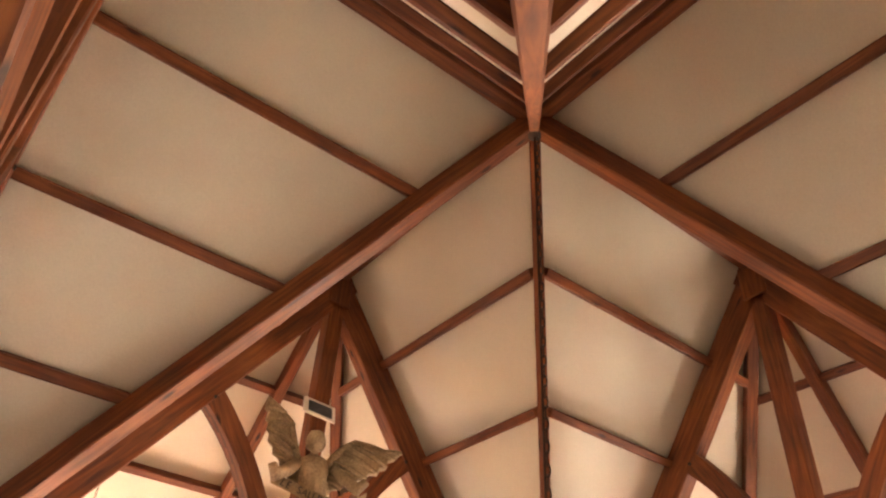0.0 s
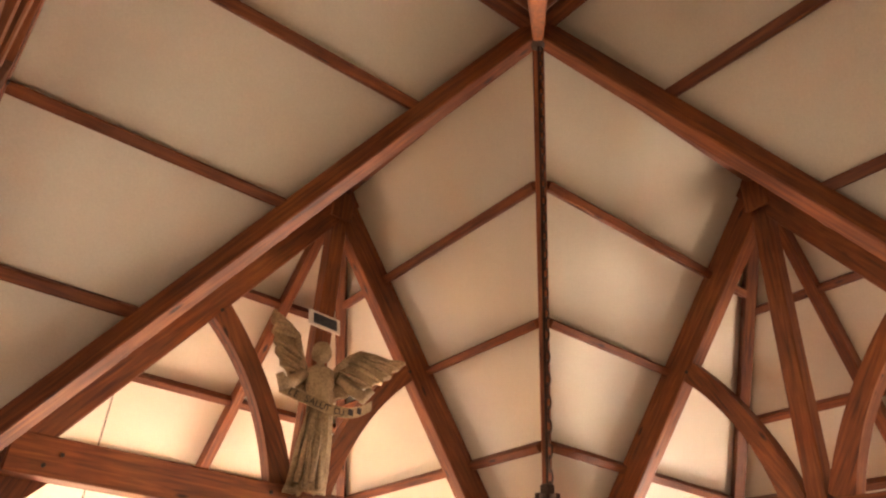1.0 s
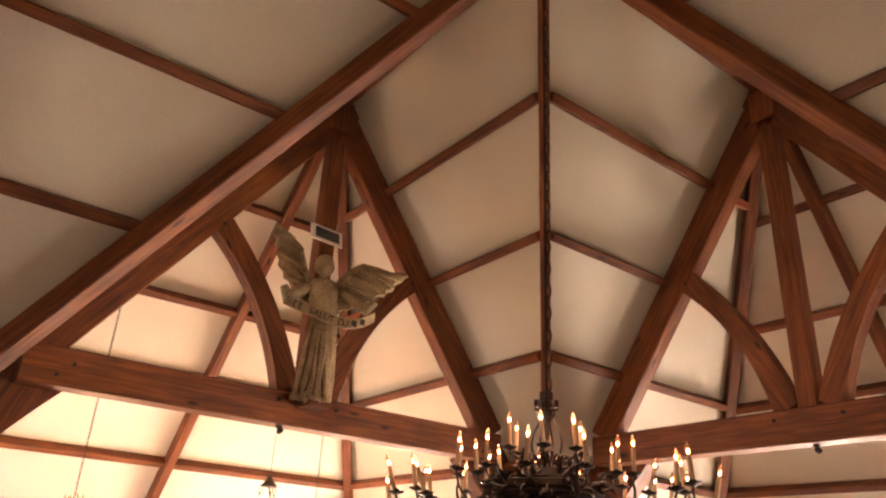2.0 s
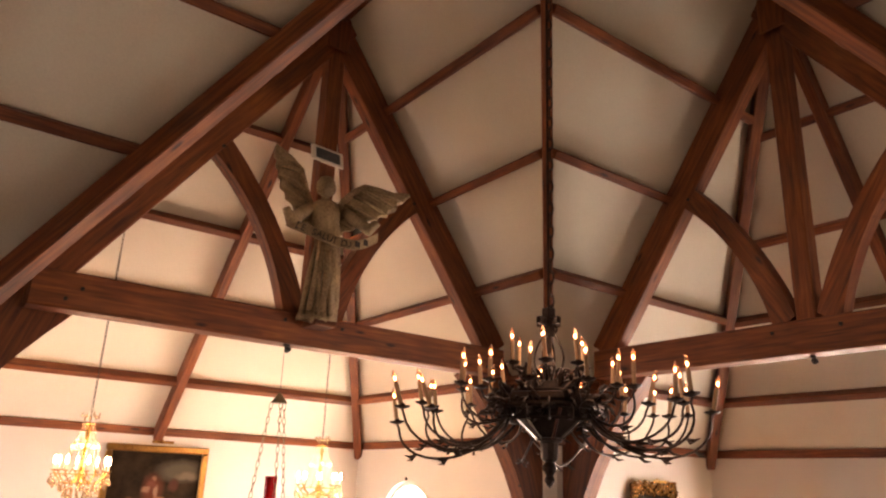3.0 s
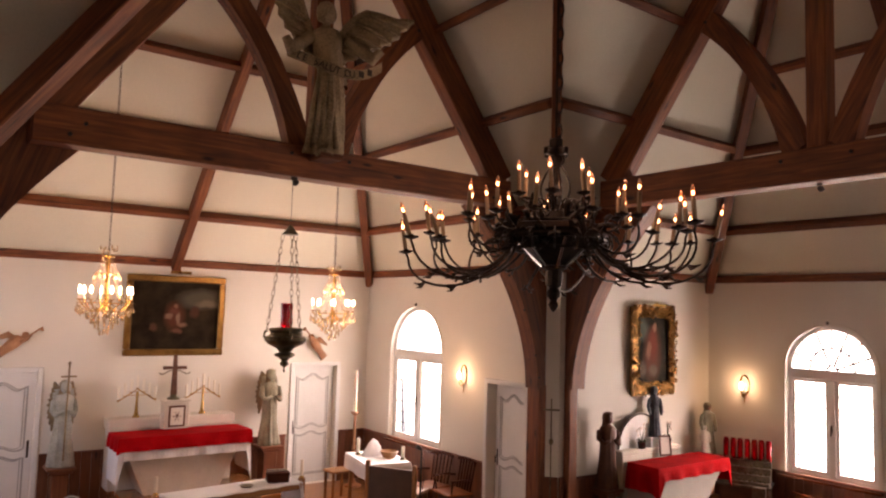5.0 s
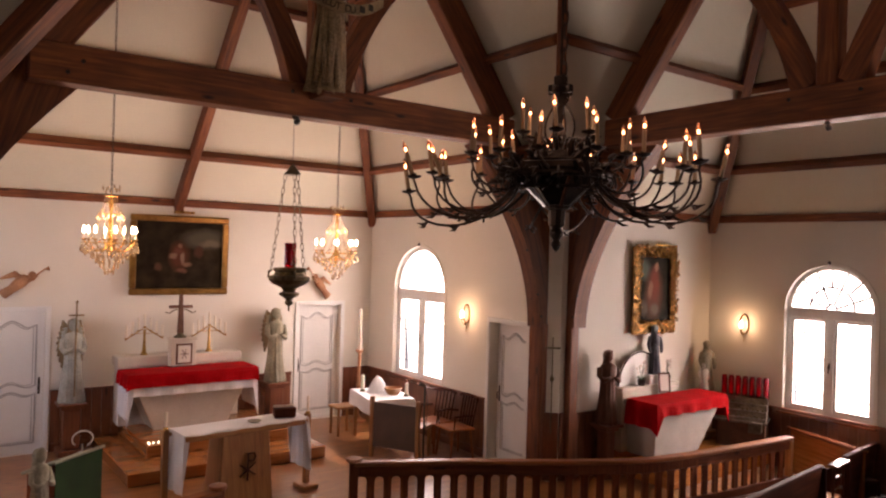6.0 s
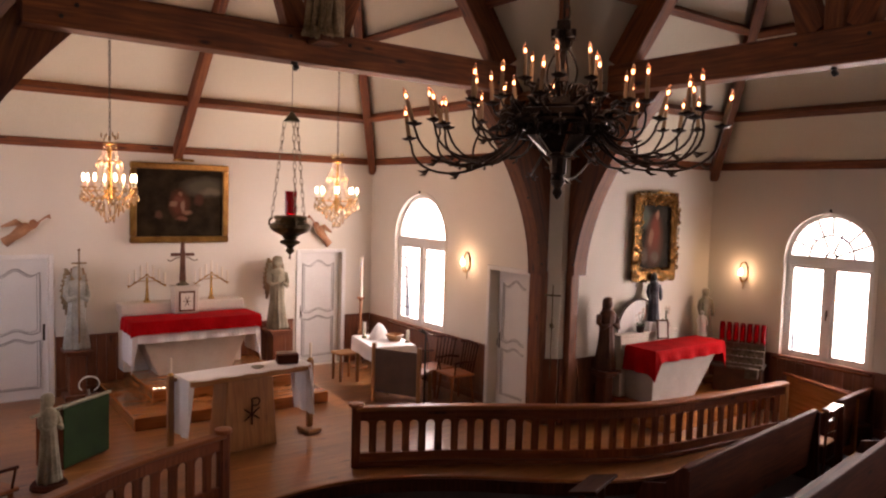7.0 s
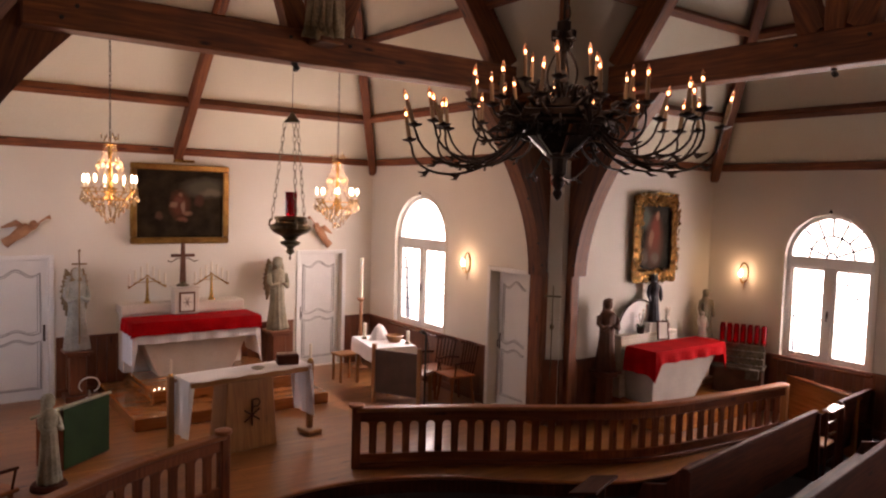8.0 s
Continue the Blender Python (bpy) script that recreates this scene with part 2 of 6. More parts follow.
ARMS = [("chancel", 0), ("transept", -90), ("west", 90), ("south", 180)]   # each arm along its own +y
PURLINS = (0.83, 1.585, 2.335, 3.10)
END_PURLINS = (0.95, 1.74, 2.36, 3.10)   # on the hipped end of an arm


def roof_z(x):
    return TOP - SLOPE * abs(x)


def plate(points, thick=0.12):
    bm = bmesh.new()
    lo = [bm.verts.new(p) for p in points]
    hi = [bm.verts.new(Vector(p) + Vector((0, 0, thick))) for p in points]
    k = len(lo)
    bm.faces.new(lo)
    bm.faces.new(hi[::-1])
    for i in range(k):
        bm.faces.new((lo[i], hi[i], hi[(i + 1) % k], lo[(i + 1) % k]))
    bmesh.ops.recalc_face_normals(bm, faces=bm.faces[:])
    return bm


for arm, deg in ARMS:
    d = DEPTH[arm]
    m = turn(deg)
    bm = joined(plate([(0, 0, TOP), (A, A, EAVE), (A, d, EAVE), (0, A, TOP)]),
                plate([(0, 0, TOP), (0, A, TOP), (-A, d, EAVE), (-A, A, EAVE)]),
                plate([(0, A, TOP), (A, d, EAVE), (-A, d, EAVE)]))
    tagged(part("ceiling", moved(bm, m), PLASTER), "sloping white plaster ceiling between the timbers", "ceiling", "", "structure")
    frame_ob = thing("roof_timbers", Matrix(), "brown stained roof timbers under the plaster ceiling", "roof frame", "roof frames")
    def put(name, bm_, label=""):
        part(name, moved(bm_, m), TIMBER, frame_ob, label)
    put("ridge_beam", beam((0, 0.1, TOP), (0, A, TOP), 0.15, 0.22, 0.0))
    for s in (-1, 1):
        for x in PURLINS:
            x -= 0.035 if arm in ("south", "west") else 0.0
            z = roof_z(x)
            n = Vector((SLOPE * s, 0, 1)).normalized()
            y1 = A + (d - A) * x / A
            put("purlin", beam((s * x, x, z), (s * x, y1, z), 0.10, 0.10 if arm in ("south", "west") else 0.15, 0.0, up=n))
        put("hip_rafter", beam((0, A, TOP), (s * A, d, EAVE), 0.14, 0.22, 0.0, ends=0.16))
        put("eave_plate", beam((s * (A - 0.03), A, EAVE + 0.03), (s * (A - 0.03), d, EAVE + 0.03), 0.08, 0.12))
    put("middle_rafter", beam((0, A, TOP), (0, d, EAVE), 0.13, 0.20, 0.0, ends=0.05))
    for x in END_PURLINS:
        y = A + (d - A) * x / A
        n = Vector((0, (TOP - EAVE) / (d - A), 1)).normalized()
        put("purlin", beam((-x, y, roof_z(x)), (x, y, roof_z(x)), 0.10, 0.15, 0.0, up=n))
    put("eave_plate", beam((-A, d - 0.03, EAVE + 0.03), (A, d - 0.03, EAVE + 0.03), 0.08, 0.12))
    vw = {"chancel": 0.11, "south": 0.095}.get(arm, 0.18)
    put("valley_rafter", beam((0, 0, TOP - 0.05), (A, A, EAVE - 0.05), vw, 0.20, 0.0))

TIE0, TIE1 = 4.46, 4.80


def curved_brace(p, q, bulge, w, d, n=12):
    """A curved timber in the plane y = const from p to q (x, z), its middle pushed by bulge."""
    (x0, z0), (x1, z1) = p, q
    length = math.hypot(x1 - x0, z1 - z0)
    nx, nz = (z1 - z0) / length, -(x1 - x0) / length
    outline = []
    for s in (-0.5, 0.5):
        row = []
        for i in range(n + 1):
            t = i / n
            b = bulge * 4 * t * (1 - t) + s * w * (1 + 0.35 * (2 * t - 1) ** 2)
            row.append((x0 + (x1 - x0) * t + nx * b, z0 + (z1 - z0) * t + nz * b))
        outline += row if s < 0 else row[::-1]
    bm = slab(outline, d, 1)
    bmesh.ops.translate(bm, verts=bm.verts[:], vec=(0, -d / 2, 0))
    return bm


def truss(deg, left=True, right=True, back=0.12, post=0.26, reach=1.21, away=0.0):
    m = turn(deg) @ pose(0, A + away, 0)
    ob = thing("roof_truss", m, "brown timber truss with tie beam, king post and curved braces", "truss", "roof trusses")
    def put(name, bm_, along=None):
        part(name, bm_, TIMBER, ob, along=along)
    put("apex_block", box(-0.15, 0.15, -0.115, 0.115, TOP - 0.62, TOP - 0.12, 0.012))
    put("tie_beam", box(-2.72, 2.72, -0.13, 0.13, TIE0, TIE1, 0.015))
    put("king_post", beam((0, 0, TIE1), (0, 0, TOP - 0.2), 0.20, 0.20, -0.1, up=Vector((0, 1, 0))))
    for s in (-1, 1):
        for px_, pz in ((0.34, TIE1 - 0.10), (1.22, 6.42), (2.30, TIE0 + 0.20), (2.42, TIE0 + 0.09)):
            part("peg", moved(lathe([(0, 0), (0.02, 0), (0.018, 0.016), (0, 0.018)], 8), pose(s * px_, -0.129 if pz < 5 else -0.099, pz, 90, 0, 0)), IRON_PEG, ob)
        put("rafter", beam((0, 0, TOP - 0.05), (s * 2.75, 0, roof_z(2.75) - 0.10), 0.20, 0.35))
        put("brace", curved_brace((s * 0.22, TIE1 - 0.02), (s * 1.35, 6.55), -0.16 * s, 0.20, 0.18), Vector((s * 1.13, 0, 1.83)).normalized())
        if (s < 0 and left) or (s > 0 and right):
            put("corner_post", box(s * (A - 0.10), s * (A + 0.03), back, back + post, NAVE, 2.15, 0.015))
            outline = []
            for i in range(13):
                t = i / 12
                outline.append((s * (A - 0.14 - reach * t ** 1.9), 2.10 + (TIE0 + 0.02 - 2.10) * t))
            outline += [(s * (A - 0.75), TIE1), (s * (A + 0.0), 3.9), (s * (A + 0.0), 2.10)]
            bm = slab(outline, 0.24, 1)
            put("knee_brace", moved(bm, pose(0, back + 0.005, 0)), Vector((-0.3 * s, 0, 1)).normalized())
            for px_, pz in ((0.30, 2.55), (0.22, 2.25), (0.52, 3.15), (0.80, 3.6)):
                part("peg", moved(lathe([(0, 0), (0.018, 0), (0.016, 0.014), (0, 0.016)], 8), pose(s * (A - px_ + 0.10), back + 0.004, pz, 90, 0, 0)), IRON_PEG, ob)
    return ob


truss(0)
truss(-90, back=0.24, post=0.17, reach=1.29)
truss(90, left=False, away=0.2)
truss(180, right=False)

# ---- walls ----
THICK = 0.25


def arched(w, z0, spring, n=16):
    """Outline of an opening with a half-round head."""
    r = w / 2
    return [(-r, z0), (r, z0)] + [(r * math.cos(math.pi * i / n), spring + r * math.sin(math.pi * i / n)) for i in range(n + 1)]


def wall(name, p, q, openings=(), z0=NAVE - 0.05, z1=EAVE + 0.1):
    """A wall whose inner face runs from p to q, the room on its right; openings are (along, outline)."""
    p, q = Vector((*p, 0)), Vector((*q, 0))
    length = (q - p).length
    bm = bmesh.new()
    edges = []
    def loop(pts):
        vs = [bm.verts.new((u, 0, v)) for u, v in pts]
        for i in range(len(vs)):
            edges.append(bm.edges.new((vs[i], vs[(i + 1) % len(vs)])))
    loop([(0, z0), (length, z0), (length, z1), (0, z1)])
    for at, outline in openings:
        loop([(at + u, v) for u, v in outline])
    bmesh.ops.triangle_fill(bm, use_beauty=True, use_dissolve=False, edges=edges)
    kill = []
    for f in bm.faces:
        c = f.calc_center_median()
        for at, outline in openings:
            poly = [(at + u, v) for u, v in outline]
            inside = False
            for i in range(len(poly)):
                (xa, ya), (xb, yb) = poly[i], poly[i - 1]
                if (ya > c.z) != (yb > c.z) and c.x < (xb - xa) * (c.z - ya) / (yb - ya) + xa:
                    inside = not inside
            if inside:
                kill.append(f)
    bmesh.ops.delete(bm, geom=list(set(kill)), context="FACES")
    res = bmesh.ops.extrude_face_region(bm, geom=bm.faces[:])
    bmesh.ops.translate(bm, verts=[g for g in res["geom"] if isinstance(g, bmesh.types.BMVert)], vec=(0, THICK, 0))
    bmesh.ops.recalc_face_normals(bm, faces=bm.faces[:])
    x = (q - p).normalized()
    m = Matrix((x, Vector((0, 0, 1)).cross(x), Vector((0, 0, 1)))).transposed().to_4x4()
    m.translation = p
    return tagged(part(name, bm, WALLPAINT, m=m), "off-white painted plaster wall", "wall", "", "structure")



DOORZ = 2.06


def rect(u0, u1, v0, v1):
    return [(u0, v0), (u1, v0), (u1, v1), (u0, v1)]


wall("wall_altar", (-A - THICK, B), (A + THICK, B), [(A + THICK + 2.59, rect(-0.42, 0.42, 0.0, DOORZ)), (A + THICK - 2.246, rect(-0.42, 0.42, 0.0, DOORZ))])
wall("wall_chancel_east", (A, B), (A, A + 0.14), [(B - WIN1["y"], arched(WIN1["w"], WIN1["z0"], WIN1["spring"])), (B - 4.55, rect(-0.40, 0.40, 0.0, DOORZ))])
wall("wall_transept_north", (A + 0.14, A), (BT, A))
wall("wall_transept_end", (BT, A + THICK), (BT, -A - THICK), [(A + THICK - WIN2["y"], arched(WIN2["w"], WIN2["z0"], WIN2["spring"])), (A + THICK + WIN2["y"], arched(WIN2["w"], WIN2["z0"], WIN2["spring"]))])
wall("wall_transept_south", (BT, -A), (A, -A))
wall("wall_corner_east", (A, -A), (A, -7.7))
wall("wall_south_end", (A + THICK, -7.7), (-A - THICK, -7.7), [(A + THICK, arched(1.5, 0.86, 2.42))])
wall("wall_south_side", (-A, -7.7), (-A, -A))
wall("wall_west_south", (-A, -A), (-7.7, -A))
wall("wall_west_end", (-7.7, -A - THICK), (-7.7, A + THICK), [(A + THICK, arched(1.5, 0.86, 2.42))])
wall("wall_west_north", (-7.7, A), (-A, A))
wall("wall_chancel_west", (-A, A), (-A, B), [(WIN1["y"] - A, arched(WIN1["w"], WIN1["z0"], WIN1["spring"]))])
wall("wall_corner_north", (A, A + 0.14), (A + 0.14, A))


# ---- more materials ----
IRON = mottled("black wrought iron", (0.022, 0.015, 0.012), (0.080, 0.054, 0.040), scale=8, fine=90, rough=0.40, bump=0.3, metal=0.7)
BRASS = mottled("worn brass", (0.42, 0.24, 0.06), (0.62, 0.40, 0.13), scale=10, fine=60, rough=0.28, bump=0.15, metal=1.0)
BRONZE = mottled("dark bronze", (0.085, 0.070, 0.040), (0.25, 0.21, 0.13), scale=14, fine=60, rough=0.36, bump=0.3, metal=0.8)
GILT = mottled("gilt carving", (0.020, 0.008, 0.002), (0.46, 0.25, 0.075), scale=22, fine=60, rough=0.26, bump=0.5, metal=0.9)
GOLDFRAME = mottled("gilded frame", (0.19, 0.095, 0.022), (0.38, 0.22, 0.06), scale=6, fine=50, rough=0.35, bump=0.2, metal=0.8)
DULLGILT = mottled("dull gilded plaster", (0.15, 0.10, 0.05), (0.33, 0.24, 0.13), scale=8, fine=50, rough=0.5, bump=0.2, metal=0.25)
LINEN = mottled("white linen", (0.66, 0.65, 0.66), (0.78, 0.77, 0.77), scale=3, fine=180, rough=0.85, bump=0.25, sheen=0.2)
RED = mottled("red cloth", (0.25, 0.0018, 0.0025), (0.40, 0.004, 0.005), scale=4, fine=150, rough=0.92, bump=0.3)
RED.node_tree.nodes["Principled BSDF"].inputs["Specular IOR Level"].default_value = 0.08
GREEN = mottled("dark green cloth", (0.008, 0.033, 0.004), (0.013, 0.060, 0.008), scale=4, fine=150, rough=0.9, bump=0.3)
STONE = mottled("cream painted stone", (0.56, 0.50, 0.42), (0.68, 0.63, 0.55), scale=3, fine=50, rough=0.8, bump=0.2)
# darker copy of STONE, with the side altar's shade in its colour
SIDESTONE = mottled("shaded white stone", (0.36, 0.335, 0.30), (0.46, 0.43, 0.385), scale=3, fine=50, rough=0.8, bump=0.2)
ANGELSTONE = mottled("aged tan carved wood", (0.17, 0.118, 0.060), (0.38, 0.28, 0.155), scale=5, fine=40, rough=0.7, bump=0.4)
PALEBLUE = mottled("pale blue painted plaster", (0.25, 0.26, 0.23), (0.44, 0.44, 0.39), scale=5, fine=40, rough=0.6, bump=0.2)
PALEGREEN = mottled("pale grey-green painted plaster", (0.20, 0.185, 0.125), (0.37, 0.33, 0.23), scale=5, fine=40, rough=0.6, bump=0.2)
DARKBLUE = mottled("dark blue painted plaster", (0.03, 0.035, 0.055), (0.14, 0.15, 0.18), scale=6, fine=40, rough=0.55, bump=0.2)
BROWNFIG = mottled("brown carved wood", (0.065, 0.022, 0.010), (0.15, 0.055, 0.025), scale=6, fine=40, rough=0.5, bump=0.3)
TANFIG = mottled("tan painted carving", (0.30, 0.13, 0.06), (0.46, 0.24, 0.12), scale=6, fine=40, rough=0.55, bump=0.2)
AGEDFIG = mottled("aged grey-green plaster", (0.22, 0.21, 0.15), (0.44, 0.42, 0.32), scale=6, fine=40, rough=0.65, bump=0.25)
WAX = plain("cream wax", (0.82, 0.76, 0.64), 0.5, Subsurface_Weight=0.1)
TUBEWAX = plain("candle tube", (0.40, 0.25, 0.13), 0.5)
BLACK = plain("black plastic", (0.012, 0.012, 0.012), 0.4)
RUBY = plain("ruby glass", (0.55, 0.004, 0.008), 0.05, Transmission_Weight=0.6, IOR=1.45)
RUBYLIT = glow("lit ruby glass", (0.85, 0.01, 0.015), 0.5)
# warm bulb glow tinted into the crystal
CRYSTAL = plain("glow-tinted crystal", (1.0, 0.80, 0.54), 0.05, Transmission_Weight=0.82, IOR=1.5)
PANE = plain("window glass", (1, 1, 1), 0.02, Transmission_Weight=1.0, IOR=1.02)
FLAME = glow("lit bulb", (1.0, 0.50, 0.24), 24.0)
# the filament's orange halo is put into the glass colour
BULBGLASS = plain("glow-tinted bulb glass", (1.0, 0.58, 0.36), 0.05, Transmission_Weight=0.9, IOR=1.25)
FLAMEHOT = glow("bright lit bulb", (1.0, 0.74, 0.40), 26.0)
GREYLINE = plain("grey moulding paint", (0.40, 0.40, 0.39), 0.5)
LEAD = plain("dark window lead", (0.03, 0.03, 0.035), 0.5)
VOTIVE = mottled("tarnished dark metal", (0.09, 0.075, 0.058), (0.24, 0.20, 0.15), scale=12, fine=70, rough=0.4, bump=0.2, metal=0.8)
LETTER = plain("dark lettering", (0.03, 0.022, 0.016), 0.7)
PAPER = plain("paper", (0.72, 0.68, 0.6), 0.8)
STEEL = mottled("brushed steel", (0.30, 0.29, 0.27), (0.45, 0.43, 0.40), scale=10, fine=90, rough=0.4, bump=0.1, metal=0.9)
CHROME = plain("polished steel", (0.80, 0.78, 0.74), 0.22, 1.0)
LEAF = mottled("plant leaf", (0.02, 0.05, 0.015), (0.05, 0.10, 0.03), scale=20, fine=80, rough=0.5)
PETAL = plain("pale petals", (0.6, 0.5, 0.42), 0.6)


def canvas(name, spots, base0, base1):
    """An old oil painting: dark ground with soft patches of colour (centre u, v, radius u, radius v, colour) in metres."""
    m, nt, b = material(name)
    n, l = nt.nodes, nt.links
    tc = n.new("ShaderNodeTexCoord")
    ns = n.new("ShaderNodeTexNoise")
    ns.inputs["Scale"].default_value, ns.inputs["Detail"].default_value = 3.5, 8
    l.new(tc.outputs["Object"], ns.inputs["Vector"])
    ramp = n.new("ShaderNodeValToRGB")
    ramp.color_ramp.elements[0].color, ramp.color_ramp.elements[1].color = (*base0, 1), (*base1, 1)
    ramp.color_ramp.elements[0].position, ramp.color_ramp.elements[1].position = 0.35, 0.7
    l.new(ns.outputs["Fac"], ramp.inputs[0])
    wob = n.new("ShaderNodeVectorMath")
    wob.operation = "MULTIPLY_ADD"
    wob.inputs[1].default_value = (0.16, 0.16, 0.16)
    ns.inputs["Roughness"].default_value = 0.62
    l.new(ns.outputs["Color"], wob.inputs[0])
    l.new(tc.outputs["Object"], wob.inputs[2])
    col = ramp.outputs[0]
    for cu, cv, ru, rv, c in spots:
        mp = n.new("ShaderNodeMapping")
        mp.vector_type = "TEXTURE"
        mp.inputs["Location"].default_value = (cu + 0.08, 0.08, cv + 0.08)
        mp.inputs["Scale"].default_value = (ru, 1, rv)
        l.new(wob.outputs[0], mp.inputs["Vector"])
        sep = n.new("ShaderNodeSeparateXYZ")
        l.new(mp.outputs[0], sep.inputs[0])
        cmb = n.new("ShaderNodeCombineXYZ")
        l.new(sep.outputs["X"], cmb.inputs["X"])
        l.new(sep.outputs["Z"], cmb.inputs["Z"])
        ln = n.new("ShaderNodeVectorMath")
        ln.operation = "LENGTH"
        l.new(cmb.outputs[0], ln.inputs[0])
        mr = n.new("ShaderNodeMapRange")
        mr.inputs["From Min"].default_value, mr.inputs["From Max"].default_value = 1.0, 0.45
        l.new(ln.outputs["Value"], mr.inputs["Value"])
        mx = n.new("ShaderNodeMix")
        mx.data_type = "RGBA"
        l.new(mr.outputs[0], mx.inputs["Factor"])
        l.new(col, mx.inputs["A"])
        mx.inputs["B"].default_value = (*c, 1)
        col = mx.outputs["Result"]
    l.new(col, b.inputs["Base Color"])
    b.inputs["Roughness"].default_value = 0.8
    b.inputs["Specular IOR Level"].default_value = 0.08
    return m


def chain_bm(p, q, link=0.07, r=0.006, w=0.35):
    """Oval links from p to q, each turned a quarter from the last."""
    p, q = Vector(p), Vector(q)
    d = q - p
    count = max(2, int(d.length / link))
    z = d.normalized()
    x = z.orthogonal().normalized()
    y = z.cross(x)
    bms = []
    for i in range(count):
        c = p + d * ((i + 0.5) / count)
        side = x if i % 2 else y
        h = link * 0.66
        bms.append(tube([c + z * (h * math.sin(a)) + side * (h * w * math.cos(a)) for a in (2 * math.pi * k / 8 for k in range(8))], r, 5, True))
    return joined(*bms)


# ---- floors ----
def floor_boards():
    m = wood("sanctuary boards", (0.21, 0.075, 0.019), (0.31, 0.120, 0.033), (0.40, 0.17, 0.052), rough=0.30, coat=0.35, bump=0.05)
    nt = m.node_tree
    n, l = nt.nodes, nt.links
    b = n["Principled BSDF"]
    src = b.inputs["Base Color"].links[0].from_socket
    tc = n.new("ShaderNodeTexCoord")
    br = n.new("ShaderNodeTexBrick")
    br.inputs["Color1"].default_value, br.inputs["Color2"].default_value, br.inputs["Mortar"].default_value = (1, 1, 1, 1), (0.72, 0.70, 0.66, 1), (0.3, 0.26, 0.22, 1)
    br.inputs["Scale"].default_value, br.inputs["Mortar Size"].default_value = 1.0, 0.002
    br.inputs["Brick Width"].default_value, br.inputs["Row Height"].default_value = 1.1, 0.085
    l.new(tc.outputs["Object"], br.inputs["Vector"])
    mx = n.new("ShaderNodeMix")
    mx.data_type, mx.blend_type = "RGBA", "MULTIPLY"
    mx.inputs["Factor"].default_value = 1.0
    l.new(src, mx.inputs["A"])
    l.new(br.outputs["Color"], mx.inputs["B"])
    l.new(mx.outputs["Result"], b.inputs["Base Color"])
    return m


BOARDS = floor_boards()


def spline(points, n=10):
    """Points on a smooth curve through the given ones."""
    ps = [Vector((*p, 0)) for p in points]
    ps = [ps[0] * 2 - ps[1]] + ps + [ps[-1] * 2 - ps[-2]]
    out = []
    for i in range(1, len(ps) - 2):
        a, b, c, d = ps[i - 1:i + 3]
        for k in range(n):
            t = k / n
            out.append(0.5 * (2 * b + (c - a) * t + (2 * a - 5 * b + 4 * c - d) * t * t + (3 * b - a - 3 * c + d) * t ** 3))
    return out + [ps[-2]]


RAIL_E = spline([(0.62, 3.69), (1.61, 3.20), (2.71, 2.53), (3.50, 2.12), (4.17, 1.95), (5.21, 1.83), (6.32, 1.74)])
RAIL_W = spline([(-0.98, 3.55), (-1.61, 3.33), (-2.17, 3.06), (-2.73, 2.70), (-3.35, 2.29)])
EDGE = spline([(-3.62, 1.65), (-3.34, 1.93), (-2.72, 2.34), (-2.00, 2.78), (-1.19, 3.14), (-0.29, 3.38), (0.52, 3.31), (1.39, 2.88), (2.35, 2.13), (3.14, 1.69), (4.20, 1.53), (5.24, 1.43), (7.20, 1.38)])
tagged(part("floor", box(-7.9, 7.9, -7.9, 8.8, NAVE - 0.2, NAVE), CARPET), "dark carpeted nave floor", "floor", "", "structure")
outline = [(p.x, p.y) for p in EDGE] + [(BT, A), (A, A), (A, B), (-A, B)]
bm = slab(outline, -NAVE - 0.002)
part("floor", moved(bm, pose(0, 0, NAVE + 0.002)), BOARDS)
tagged(bpy.context.scene.objects["floor.001"], "glossy honey-coloured board floor of the sanctuary", "floor", "", "structure")
riser = bmesh.new()
rows = []
for i, p in enumerate(EDGE):
    t = (EDGE[min(i + 1, len(EDGE) - 1)] - EDGE[max(i - 1, 0)]).normalized()
    n = Vector((t.y, -t.x, 0))
    rows.append([riser.verts.new(p + n * s + Vector((0, 0, z))) for s, z in ((0.001, NAVE + 0.001), (0.012, NAVE + 0.001), (0.012, -0.03), (0.001, -0.03))])
for a, b in zip(rows, rows[1:]):
    for k in range(4):
        riser.faces.new((a[k], a[(k + 1) % 4], b[(k + 1) % 4], b[k]))
bmesh.ops.recalc_face_normals(riser, faces=riser.faces[:])
tagged(part("trim", riser, DARKWOOD), "dark wooden riser of the sanctuary step", "step riser", "", "structure")
nose = part("trim", tube([(p.x, p.y, -0.012) for p in EDGE], 0.022, 6), HANDRAIL)
tagged(nose, "rounded wooden nosing along the sanctuary step", "step edge", "", "structure")


def slab_step(x0, x1, y0, y1, z0, z1):
    ob = part("altar_step", box(x0, x1, y0, y1, z0, z1, 0.012), BOARD)
    return tagged(ob, "wooden altar step with polished boards", "step", "altar steps", "structure")


slab_step(-1.174, 1.598, 6.24, B - 0.03, 0.001, 0.17)
slab_step(-0.797, 1.267, 6.84, B - 0.031, 0.171, 0.34)

slab_step(4.78, BT - 0.04, 2.50, A - 0.03, 0.001, 0.30)

# ---- wainscot, window and door joinery ----
WZ = 0.90


